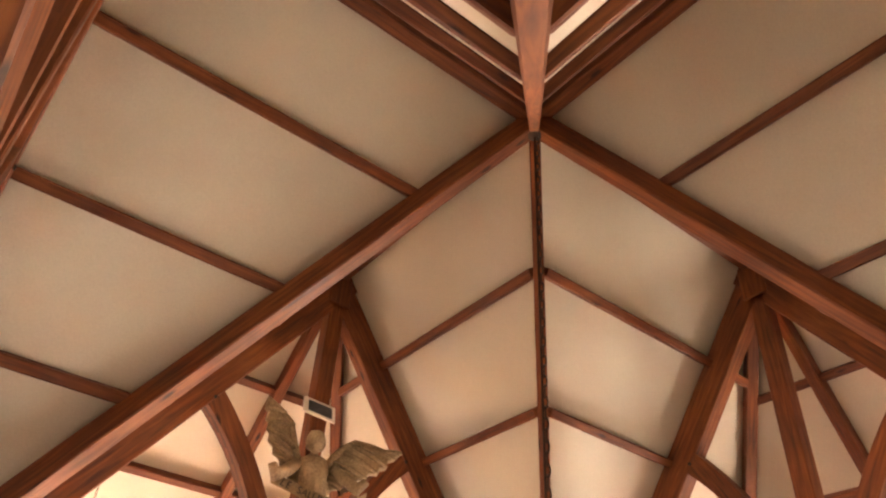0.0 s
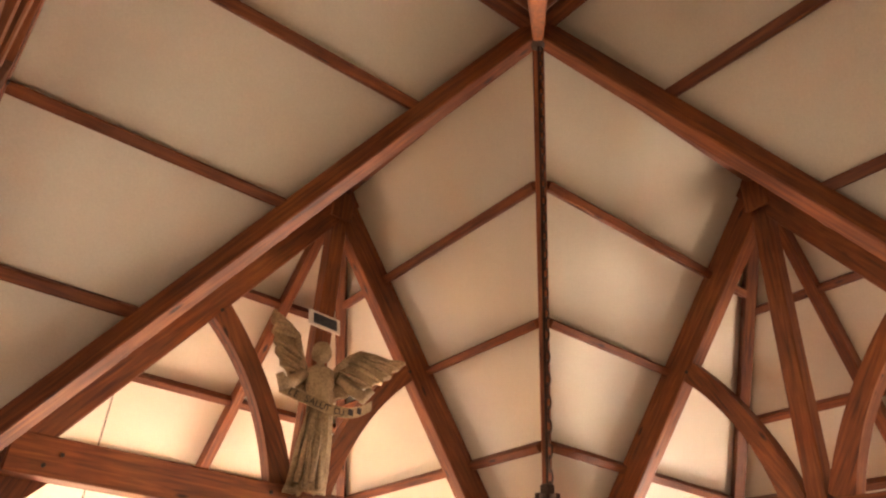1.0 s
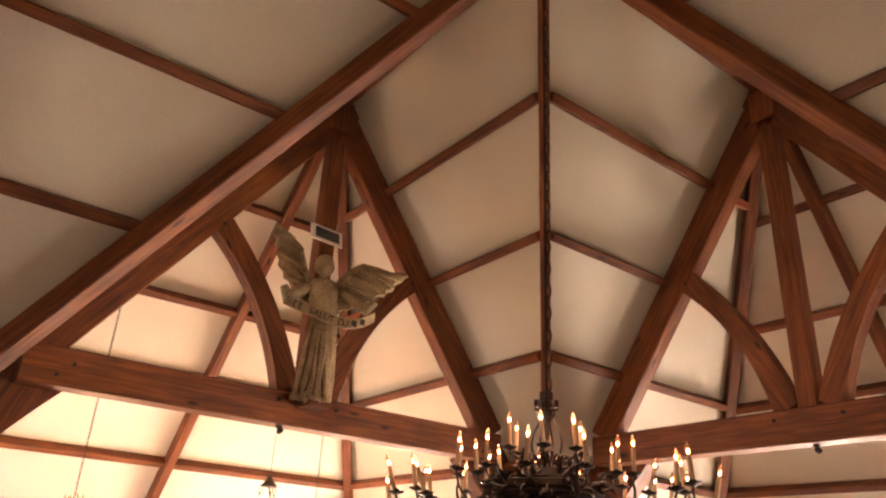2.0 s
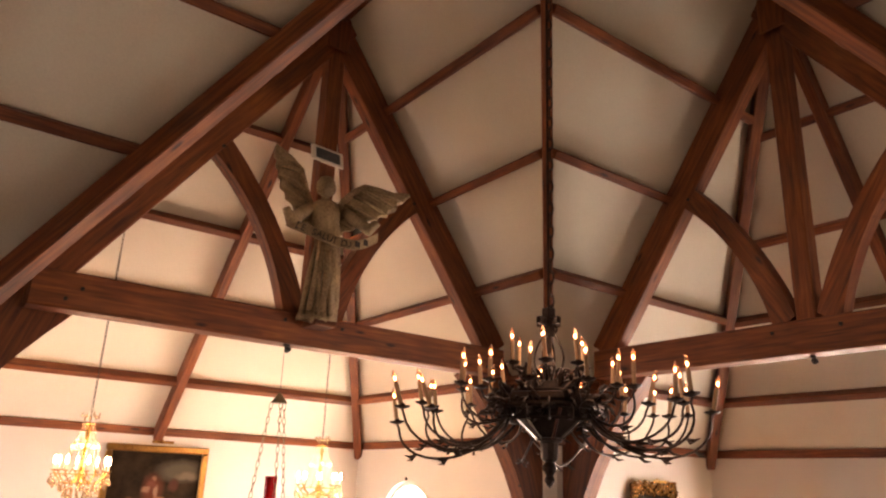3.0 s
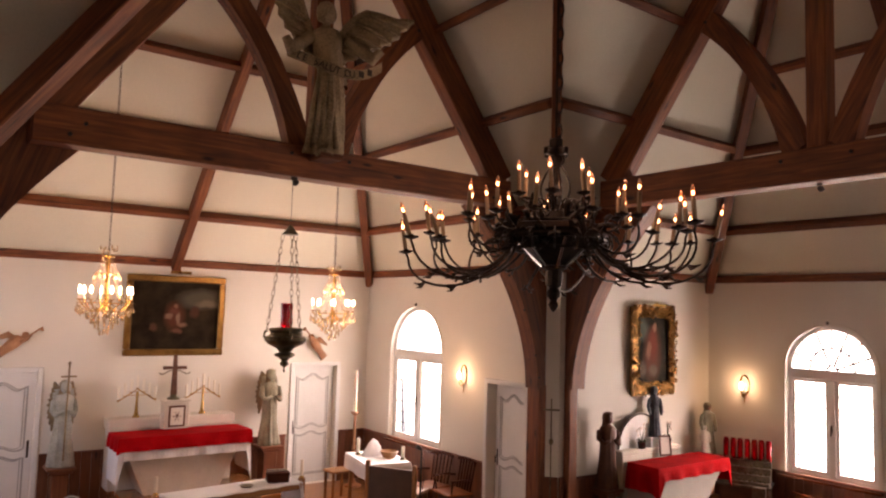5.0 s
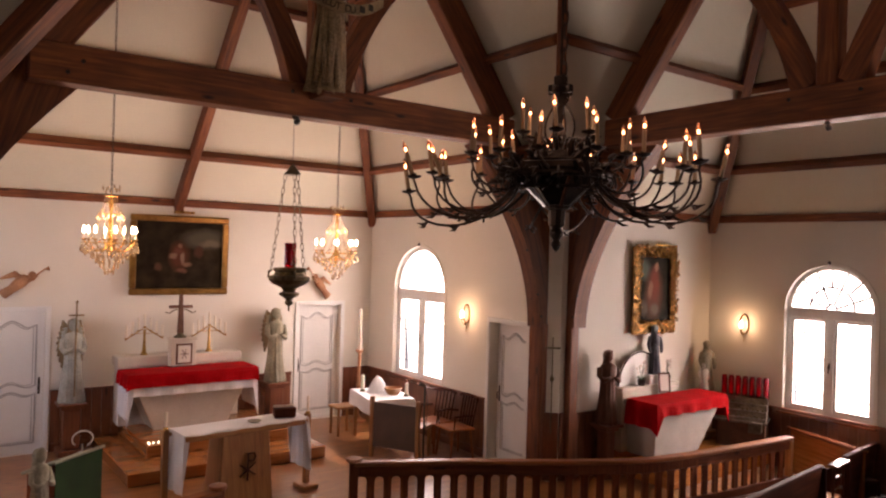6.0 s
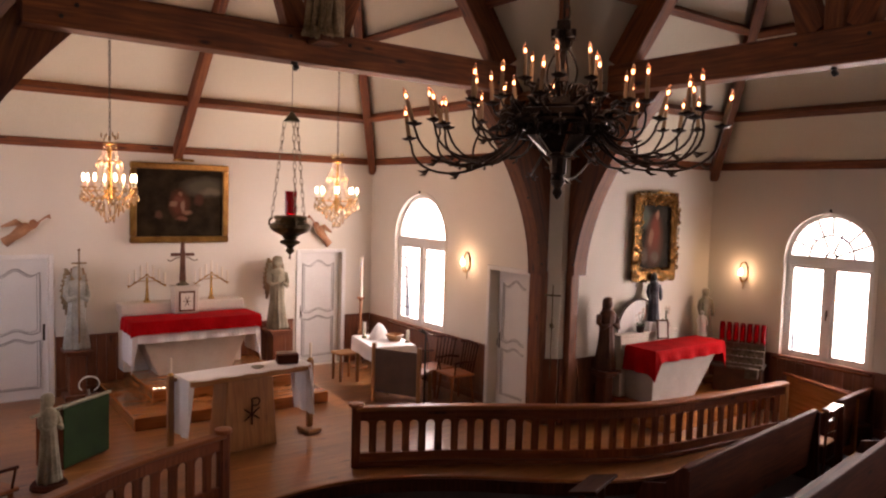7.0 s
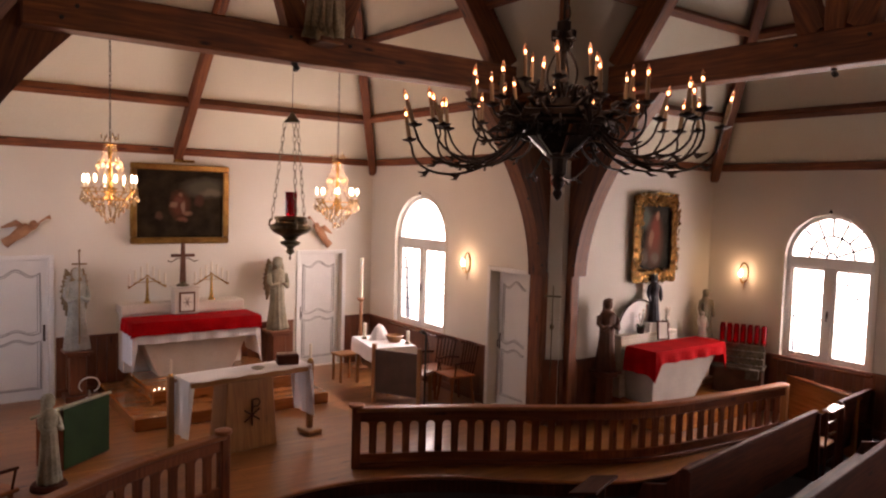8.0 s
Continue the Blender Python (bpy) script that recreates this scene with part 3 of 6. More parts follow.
def wainscot(p, q):
    """Panelled wood along the foot of a wall, from p to q, the room on its right."""
    p, q = Vector((*p, 0)), Vector((*q, 0))
    x = (q - p).normalized()
    m = Matrix((x, Vector((0, 0, 1)).cross(x), Vector((0, 0, 1)))).transposed().to_4x4()
    m.translation = p
    length = (q - p).length
    ob = thing("wainscot", m, "dark reddish wooden wainscot along the wall", "wainscot", "wainscots", "structure")
    count = max(1, round(length / 0.14))
    w = length / count
    part("cap_rail", box(0, length, -0.045, -0.002, WZ - 0.03, WZ, 0.006), WAINSCOT, ob)
    part("skirting", box(0, length, -0.034, -0.002, 0.001, 0.12, 0.005), WAINSCOT, ob)
    bm0 = box(0.002, w - 0.002, -0.020, -0.002, 0.12, WZ - 0.03, 0.003)
    first = part("board", bm0, WAINSCOT, ob)
    for i in range(1, count):
        c = new("board", first.data)
        c.parent, c.matrix_basis = ob, pose(i * w, 0, 0)
    return ob


wainscot((-1.74, B), (2.05, B))
wainscot((3.08, B), (A - 0.01, B))
wainscot((A, B - 0.03), (A, 5.02))
wainscot((A + 0.40, A), (BT - 0.01, A))
wainscot((BT, A - 0.03), (BT, -A))
wainscot((-3.6, B), (-2.76, B))
tagged(part("trim", moved(box(-0.10, 0.10, -0.03, -0.002, 0.001, 0.93, 0.004), pose(A + 0.07, A + 0.07, 0, 0, 0, -45)), WAINSCOT), "brown wooden foot board on the corner wall", "board", "", "structure")
tagged(part("trim", box(A + 0.15, A + 0.235, A - 0.03, A - 0.002, 0.001, 0.93, 0.004), WAINSCOT), "brown wooden foot board beside the corner post", "board", "", "structure")


def wall_pose(at, inward):
    """A frame on a wall: x along it, y into the wall, z up; inward is the way into the room."""
    y = -Vector((*inward, 0)).normalized()
    x = y.cross(Vector((0, 0, 1)))
    m = Matrix((x, y, Vector((0, 0, 1)))).transposed().to_4x4()
    m.translation = Vector((*at, 0))
    return m


def arc(r, z, a0, a1, n=18):
    return [(r * math.cos(a0 + (a1 - a0) * i / n), z + r * math.sin(a0 + (a1 - a0) * i / n)) for i in range(n + 1)]


def arched_window(name, m, w, z0, spring, fan):
    ob = thing(name, m, "white arched casement window with leaded fanlight" if fan else "white arched casement window with plain fanlight", "window", "arched windows", "structure")
    r = w / 2
    d0, d1 = 0.07, 0.14
    def ringed(r0, r1, y0, y1):
        pts = arc(r1, spring, 0, math.pi) + arc(r0, spring, math.pi, 0)
        return moved(slab(pts, y1 - y0, 1), pose(0, y0, 0))
    fw = 0.065
    part("window_frame", joined(ringed(r - fw, r - 0.002, d0, d1), box(-r + 0.002, -r + fw, d0, d1, z0 + 0.002, spring), box(r - fw, r - 0.002, d0, d1, z0 + 0.002, spring),
                                box(-r + fw, r - fw, d0 + 0.003, d1, z0 + 0.002, z0 + fw)), WHITE, ob)
    part("transom", box(-r + fw, r - fw, d0 - 0.015, d1, spring - 0.14, spring + 0.01, 0.01), WHITE, ob)
    part("mullion", box(-0.055, 0.055, d0 - 0.012, d1, z0 + fw, spring - 0.14, 0.01), WHITE, ob)
    part("architrave", joined(ringed(r, r + 0.05, -0.012, 0.012), box(-r - 0.05, -r, -0.012, 0.012, z0, spring), box(r, r + 0.05, -0.012, 0.012, z0, spring)), WALLPAINT, ob)
    part("window_sill", box(-r - 0.06, r + 0.06, -0.09, d0, z0 - 0.035, z0 + 0.001, 0.008), VARNISH, ob, "varnished wooden sill")
    part("finial", moved(lathe([(0, 0), (0.022, 0.008), (0.022, 0.03), (0.012, 0.05), (0, 0.06)], 10), pose(0, -0.02, spring + r + 0.01)), IRON, ob)
    zs, zt = z0 + fw, spring - 0.14
    for s in (-1, 1):
        a, b = sorted((s * 0.055, s * (r - fw)))
        sash = part("sash", joined(box(a + 0.002, a + 0.04, d0 + 0.01, d1 - 0.01, zs, zt), box(b - 0.04, b - 0.002, d0 + 0.01, d1 - 0.01, zs, zt),
                                   box(a + 0.04, b - 0.04, d0 + 0.012, d1 - 0.012, zs, zs + 0.05), box(a + 0.04, b - 0.04, d0 + 0.012, d1 - 0.012, zt - 0.04, zt)), WHITE, ob)
        g = part("pane", box(a + 0.04, b - 0.04, d0 + 0.03, d0 + 0.036, zs + 0.05, zt - 0.04), PANE, sash)
        g.visible_shadow = False
        bars = []
        for k in (1, 2):
            x = a + 0.04 + (b - a - 0.08) * k / 3
            bars.append(tube([(x, d0 + 0.027, zt - 0.04), (x, d0 + 0.027, zs + 0.05)], 0.008, 5))
        for k in range(1, 7):
            z = zs + 0.05 + (zt - zs - 0.09) * k / 7
            bars.append(tube([(a + 0.04, d0 + 0.027, z), (b - 0.04, d0 + 0.027, z)], 0.008, 5))
        part("leading", joined(*bars), LEAD, sash)
    part("handle", joined(box(-0.012, 0.012, d0 - 0.03, d0 - 0.012, (zs + zt) / 2 - 0.05, (zs + zt) / 2 + 0.05, 0.004), box(-0.008, 0.008, d0 - 0.05, d0 - 0.03, (zs + zt) / 2 - 0.10, (zs + zt) / 2 + 0.02, 0.004)), IRON, ob)
    rp = r - fw
    g = part("pane", moved(slab(arc(rp, spring + 0.01, 0, math.pi), 0.006, 1), pose(0, d0 + 0.03, 0)), PANE, ob)
    g.visible_shadow = False
    if fan:
        bars = []
        for rr in (rp * 0.55, rp * 0.12):
            bars.append(tube([(x, d0 + 0.025, z) for x, z in arc(rr, spring + 0.01, 0, math.pi)], 0.018, 5))
        for k in range(1, 8):
            a = math.pi * k / 8
            f = rp * (0.55 if k % 2 == 0 else 0.12)
            bars.append(tube([(f * math.cos(a), d0 + 0.025, spring + f * math.sin(a)), (rp * math.cos(a), d0 + 0.025, spring + rp * math.sin(a))], 0.018, 5))
        part("leading", joined(*bars), LEAD, ob)
    return ob


arched_window("window_1", wall_pose((A, WIN1["y"]), (-1, 0)), WIN1["w"], WIN1["z0"], WIN1["spring"], False)
arched_window("window_2", wall_pose((BT, WIN2["y"]), (-1, 0)), WIN2["w"], WIN2["z0"], WIN2["spring"], True)
# windows 3, 4 and 5 are unseen, added by symmetry for more light
arched_window("window_3", wall_pose((BT, -WIN2["y"]), (-1, 0)), WIN2["w"], WIN2["z0"], WIN2["spring"], True)
arched_window("window_6", wall_pose((-A, WIN1["y"]), (1, 0)), WIN1["w"], WIN1["z0"], WIN1["spring"], False)
arched_window("window_4", wall_pose((0, -7.7), (0, 1)), 1.5, 0.86, 2.42, True)
arched_window("window_5", wall_pose((-7.7, 0), (1, 0)), 1.5, 0.86, 2.42, True)


def door(name, m, w, set_back, handle):
    """A white two-panel door with shaped panel heads, its frame and jamb."""
    ob = thing(name, m, "closed white painted door with shaped panels", "door", "white doors", "structure")
    h = DOORZ
    part("door_frame", joined(box(-w / 2 - 0.07, -w / 2 - 0.001, -0.025, 0.10, 0.001, h + 0.07, 0.006), box(w / 2 + 0.001, w / 2 + 0.07, -0.025, 0.10, 0.001, h + 0.07, 0.006),
                              box(-w / 2, w / 2, -0.025, 0.10, h + 0.001, h + 0.07, 0.006)), WHITE, ob)
    leaf = part("door_leaf", box(-w / 2 + 0.004, w / 2 - 0.004, set_back, set_back + 0.045, 0.006, h - 0.004, 0.004), WHITE, ob)
    def moulding(z0, z1, wave_low, wave_high):
        a = w / 2 - 0.11
        top = [(-a + 2 * a * i / 24, z1 + wave_high * (math.cos(2 * math.pi * (i / 24 - 0.5) * 1.5) * 0.5 - 0.5)) for i in range(25)]
        low = [(a - 2 * a * i / 24, z0 + wave_low * (0.5 - 0.5 * math.cos(2 * math.pi * (i / 24 - 0.5) * 1.5))) for i in range(25)]
        pts = [(x, set_back - 0.004, z) for x, z in top + low]
        inner = [(x * 0.88, set_back - 0.003, (z - (z0 + z1) / 2) * 0.94 + (z0 + z1) / 2) for x, _, z in pts]
        part("panel_moulding", joined(tube(pts, 0.011, 6, True), tube(inner, 0.006, 6, True)), GREYLINE, leaf, "grey painted panel moulding")
    moulding(1.02, 1.92, -0.06, 0.10)
    moulding(0.16, 0.90, 0.0, 0.06)
    x = handle * (w / 2 - 0.06)
    part("handle", joined(box(x - 0.016, x + 0.016, set_back - 0.008, set_back, 0.86, 1.10, 0.003), tube([(x, set_back - 0.006, 1.0), (x, set_back - 0.05, 1.0), (x - handle * 0.01, set_back - 0.055, 0.90)], 0.009, 7)), IRON, leaf, "black iron handle plate")
    return ob


door("door_1", wall_pose((2.59, B), (0, -1)), 0.84, 0.11, -1)
door("door_2", wall_pose((-2.246, B), (0, -1)), 0.84, 0.02, 1)
door("door_3", wall_pose((A, 4.55), (-1, 0)), 0.80, 0.16, -1)


# ---- great chandelier ----
def great_chandelier():
    ob = thing("chandelier", pose(0, 0, 0.12), "large black wrought-iron chandelier with electric candles", "chandelier")
    part("rod", joined(tube([(0, 0, 8.45), (0, 0, 4.0)], 0.010, 6), lathe([(0, 8.2), (0.07, 8.22), (0.09, 8.3), (0.05, 8.42), (0, 8.45)], 12)), IRON, ob)
    part("chain", chain_bm((0.012, -0.012, 8.2), (0.012, -0.012, 4.1), 0.085, 0.0065), IRON, ob)
    part("cross_plate", joined(box(-0.10, 0.10, -0.02, 0.02, 4.06, 4.11, 0.005), box(-0.02, 0.02, -0.10, 0.10, 4.06, 4.11, 0.005), box(-0.035, 0.035, -0.035, 0.035, 3.98, 4.18, 0.006)), IRON, ob)
    body = part("body", lathe([(0, 3.0), (0.02, 3.02), (0.035, 3.05), (0.022, 3.08), (0.045, 3.11), (0.05, 3.13), (0.03, 3.16), (0.055, 3.18), (0.06, 3.28), (0.085, 3.29), (0.085, 3.31), (0.07, 3.315)], 10), IRON, ob)
    part("basin", lathe([(0.075, 3.31), (0.27, 3.49), (0.33, 3.51), (0.35, 3.54), (0.33, 3.58), (0.24, 3.60), (0.20, 3.66), (0.0, 3.68)], 6), IRON, ob)
    ribs = []
    for i in range(6):
        a = 2 * math.pi * i / 6
        ribs.append(tube([(0.078 * math.cos(a), 0.078 * math.sin(a), 3.305), (0.272 * math.cos(a), 0.272 * math.sin(a), 3.49)], 0.013, 6))
    for rb in ribs:
        part("rib", rb, CHROME, ob, "polished rib over the basin")
    part("crown", joined(tube([(0.25 * math.cos(a), 0.25 * math.sin(a), 3.60) for a in (2 * math.pi * k / 24 for k in range(24))], 0.016, 6, True),
                         tube([(0.34 * math.cos(a), 0.34 * math.sin(a), 3.50) for a in (2 * math.pi * k / 30 for k in range(30))], 0.02, 6, True),
                         tube([(0.30 * math.cos(a), 0.30 * math.sin(a), 3.42) for a in (2 * math.pi * k / 30 for k in range(30))], 0.012, 6, True)), IRON, ob)
    for k in range(16):
        a = 2 * math.pi * k / 16
        pts = []
        for t in range(22):
            q = t / 21 * 3.4 * math.pi
            rr = 0.085 * (1 - t / 25)
            u, z = 0.32 + rr * math.cos(q) + 0.02, 3.46 + rr * math.sin(q)
            pts.append((u * math.cos(a), u * math.sin(a), z))
        part("scroll", tube(pts, 0.007, 5), IRON, ob)
        pts = []
        for t in range(18):
            q = t / 17 * 2.6 * math.pi
            rr = 0.06 * (1 - t / 22)
            u, z = 0.14 + rr * math.cos(q), 3.70 + rr * math.sin(q)
            pts.append((u * math.cos(a + 0.1), u * math.sin(a + 0.1), z))
        part("scroll", tube(pts, 0.006, 5), IRON, ob)
    leaf = None
    lr = random.Random(9)
    for k in range(64):
        a, r0, z0 = lr.uniform(0, 360), lr.uniform(0.20, 0.37), lr.uniform(3.42, 3.64)
        m = pose(0, 0, 0, 0, 0, a) @ pose(r0, 0, z0, lr.uniform(-60, 60), lr.uniform(-70, 50), lr.uniform(-50, 50))
        if leaf is None:
            leaf = part("leaf", joined(tube([(0, 0, 0), (0.04, 0.008, 0.012), (0.09, 0, 0.03), (0.13, 0, 0.02)], [0.006, 0.022, 0.018, 0.003], 6), tube([(0.03, 0, 0), (0.06, 0.04, 0.01), (0.08, 0.06, 0.0)], [0.004, 0.013, 0.002], 5)), IRON, ob, m=m)
        else:
            c = new("leaf", leaf.data)
            c.parent, c.matrix_basis = ob, m
    for k in range(4):
        a = math.pi / 2 * k + 0.4
        hoop = [(0.03 + 0.075 * math.sin(math.pi * t), 3.66 + 0.34 * t) for t in (i / 12 for i in range(13))]
        hoop += [(0.03 + 0.03 * math.sin(q), 4.03 - 0.03 * math.cos(q)) for q in (0.5 + i * 0.5 for i in range(7))]
        part("hoop", tube([(u * math.cos(a), u * math.sin(a), z) for u, z in hoop], 0.008, 6), IRON, ob)
    stem = part("stem", lathe([(0.02, 3.6), (0.06, 3.62), (0.03, 3.70), (0.05, 3.78), (0.02, 3.86), (0.028, 3.98), (0, 4.0)], 10), IRON, ob)
    rng = random.Random(4)

    def arm_mesh(reach, z_end, sag, wave, leaf_at):
        pts = []
        for i in range(15):
            t = i / 14
            q = math.pi * (1.06 + 0.94 * t)
            root = 0.27 if reach > 0.4 else 0.10
            half = (reach - root) / 2
            u = root + half + half * math.cos(q)
            z = z_end + (3.56 - z_end) * (1 - t) ** 2 + sag * math.sin(q)
            pts.append((u, wave * math.sin(math.pi * t), z))
        pts.append((reach + 0.012, 0, z_end + 0.03))
        bms = [tube(pts, [0.0105 - 0.003 * i / 15 for i in range(16)], 6)]
        for k in leaf_at:
            p = Vector(pts[k])
            for s in (-1, 1):
                tip = p + Vector((0.07, 0.045 * s, -0.02 + 0.015 * s))
                bms.append(tube([p, p.lerp(tip, 0.5) + Vector((0, 0, -0.014)), tip], [0.005, 0.011, 0.002], 5))
        end = Vector((reach + 0.012, 0, z_end + 0.03))
        bms.append(moved(lathe([(0.012, 0), (0.045, 0.012), (0.052, 0.022), (0.044, 0.020), (0.016, 0.018), (0.018, 0.035), (0, 0.036)], 10), Matrix.Translation(end)))
        return joined(*bms), end

    rows = [(1.00, 3.40, 0.25, 0.13, (7, 10), 10, 0.0), (0.84, 3.46, 0.22, -0.11, (6, 9), 10, 0.5), (0.62, 3.54, 0.17, 0.08, (7,), 8, 0.25), (0.44, 3.60, 0.05, 0.03, (), 9, 0.3), (0.24, 3.74, -0.02, 0.0, (), 6, 0.6)]
    for reach, z_end, sag, wave, leaves, count, shift in rows:
        base, end = arm_mesh(reach, z_end, sag, wave, leaves)
        proto = None
        for k in range(count):
            a = 360 * (k + shift) / count + rng.uniform(-5, 5) if reach < 0.6 else 272 + 266 * (k + 0.3 + 0.4 * shift) / count + rng.uniform(-5, 5)
            tilt = rng.uniform(-9, 7) if reach > 0.5 else rng.uniform(-3, 3)
            m = pose(0, 0, 0, 0, 0, a) @ pose(0.3, 0, 3.46, 0, tilt, 0) @ pose(-0.3, 0, -3.46)
            if proto is None:
                proto = part("arm", base, IRON, ob, m=m)
                arm = proto
                candle_bm = lathe([(0.014, 0.03), (0.0145, 0.16), (0.010, 0.165), (0, 0.166)], 8)
                candle = part("candle", candle_bm, TUBEWAX, arm, m=pose(*end, rng.uniform(-6, 6), rng.uniform(-2, 24) * (reach - 0.2), 0))
                bulb = lathe([(0.007, 0.166), (0.014, 0.180), (0.0165, 0.195), (0.012, 0.220), (0.004, 0.243), (0, 0.248)], 8)
                bulb_ob = part("bulb", bulb, BULBGLASS, arm, m=candle.matrix_basis.copy(), smooth=True)
                fil = part("filament", lathe([(0, 0.178), (0.0045, 0.183), (0.0055, 0.191), (0.0035, 0.201), (0, 0.206)], 7), FLAME, arm, m=candle.matrix_basis.copy(), smooth=True)
                keep = (proto.data, candle.data, bulb_ob.data, fil.data)
            else:
                arm = new("arm", keep[0])
                arm.parent, arm.matrix_basis = ob, m
                lean = pose(*end, rng.uniform(-6, 6), rng.uniform(-2, 24) * (reach - 0.2), 0)
                for nm, me in (("candle", keep[1]), ("bulb", keep[2]), ("filament", keep[3])):
                    c = new(nm, me)
                    c.parent, c.matrix_basis = arm, lean
    return ob


great_chandelier()


# ---- crystal chandeliers ----
def crystal_chandelier():
    ob = thing("crystal_chandelier", pose(-1.515, 6.0, 0.06), "lit brass chandelier hung with glow-tinted crystal", "chandelier", "crystal chandeliers")
    part("chain", chain_bm((0, 0, 6.25), (0, 0, 3.62), 0.055, 0.0035), IRON, ob)
    part("canopy", lathe([(0, 6.25), (0.05, 6.26), (0.06, 6.32), (0, 6.55)], 12), BRASS, ob)
    part("stem", lathe([(0, 2.86), (0.02, 2.88), (0.04, 2.92), (0.02, 2.96), (0.055, 3.0), (0.03, 3.05), (0.014, 3.2), (0.03, 3.28), (0.014, 3.36), (0.03, 3.5), (0.012, 3.58), (0, 3.64)], 12), BRASS, ob)
    for r, z in ((0.14, 3.37), (0.065, 3.585), (0.31, 3.025), (0.20, 2.93)):
        part("hoop", tube([(r * math.cos(a), r * math.sin(a), z) for a in (2 * math.pi * k / 32 for k in range(32))], 0.006, 5, True), BRASS, ob)
    rng = random.Random(2)

    def strand(points, count, turn_by):
        """Faceted beads strung along a curve, repeated round the stem."""
        beads = []
        n = len(points) - 1
        for p, q in zip(points, points[1:]):
            k = max(1, round((Vector(q) - Vector(p)).length / 0.024))
            for i in range(k):
                c = Vector(p).lerp(Vector(q), i / k)
                beads.append(moved(lathe([(0, -0.011), (0.0085, 0), (0, 0.011)], 5), Matrix.Translation(c)))
        first = None
        for k in range(count):
            m = pose(0, 0, 0, 0, 0, 360 * k / count + turn_by)
            if first is None:
                first = part("crystal_strand", joined(*beads), CRYSTAL, ob, m=m)
            else:
                c = new("crystal_strand", first.data)
                c.parent, c.matrix_basis = ob, m

    strand([(0.065, 0, 3.58), (0.075, 0, 3.50), (0.10, 0, 3.42), (0.14, 0, 3.37)], 10, 0)
    strand([(0.14, 0, 3.37), (0.145, 0, 3.28), (0.165, 0, 3.18), (0.21, 0, 3.09), (0.30, 0, 3.03)], 11, 5)
    swag = [(0.31 * math.cos(a), 0.31 * math.sin(a), 3.015 - 0.06 * math.sin(math.pi * t)) for t, a in ((i / 8, math.pi / 4 * i / 8) for i in range(9))]
    strand(swag, 8, 0)
    drop = None
    for r, z, count, size in ((0.10, 3.70, 8, 0.9), (0.07, 3.66, 6, 0.9), (0.15, 3.35, 16, 0.9), (0.32, 2.95, 24, 1.0), (0.27, 2.92, 20, 1.1), (0.20, 2.88, 18, 1.3), (0.15, 2.83, 14, 1.3), (0.10, 2.77, 10, 1.3), (0.05, 2.71, 6, 1.4)):
        for k in range(count):
            a = 2 * math.pi * (k + rng.random() * 0.3) / count
            m = pose(r * math.cos(a), r * math.sin(a), z + rng.uniform(-0.02, 0.02), rng.uniform(-6, 6), 0, rng.uniform(0, 90)) @ Matrix.Diagonal((size, size, size, 1))
            if drop is None:
                drop = part("crystal_drop", lathe([(0, -0.050), (0.012, -0.030), (0.008, 0.0), (0.003, 0.012), (0, 0.016)], 5), CRYSTAL, ob, m=m)
            else:
                c = new("crystal_drop", drop.data)
                c.parent, c.matrix_basis = ob, m
    for k in range(8):
        a = 360 * k / 8
        pts = [(0.03 + 0.26 * t, 0, 3.0 - 0.09 * math.sin(math.pi * t) + 0.05 * t * t) for t in (i / 10 for i in range(11))]
        arm_ob = part("arm", joined(tube(pts, 0.008, 6), moved(lathe([(0.008, 0), (0.032, 0.012), (0.036, 0.02), (0.012, 0.02), (0, 0.021)], 10), pose(0.29, 0, 3.05))), BRASS, ob, m=pose(0, 0, 0, 0, 0, a))
        part("candle", moved(lathe([(0.011, 0.02), (0.011, 0.085), (0, 0.086)], 8), pose(0.29, 0, 3.05)), WAX, arm_ob)
        part("bulb", moved(lathe([(0.008, 0.086), (0.016, 0.105), (0.017, 0.14), (0.009, 0.17), (0, 0.182)], 8), pose(0.29, 0, 3.05)), FLAMEHOT, arm_ob, smooth=True)
    return ob


cc = crystal_chandelier()
copy_thing(cc, pose(1.547, 6.0, 0.0, 0, 0, 20))


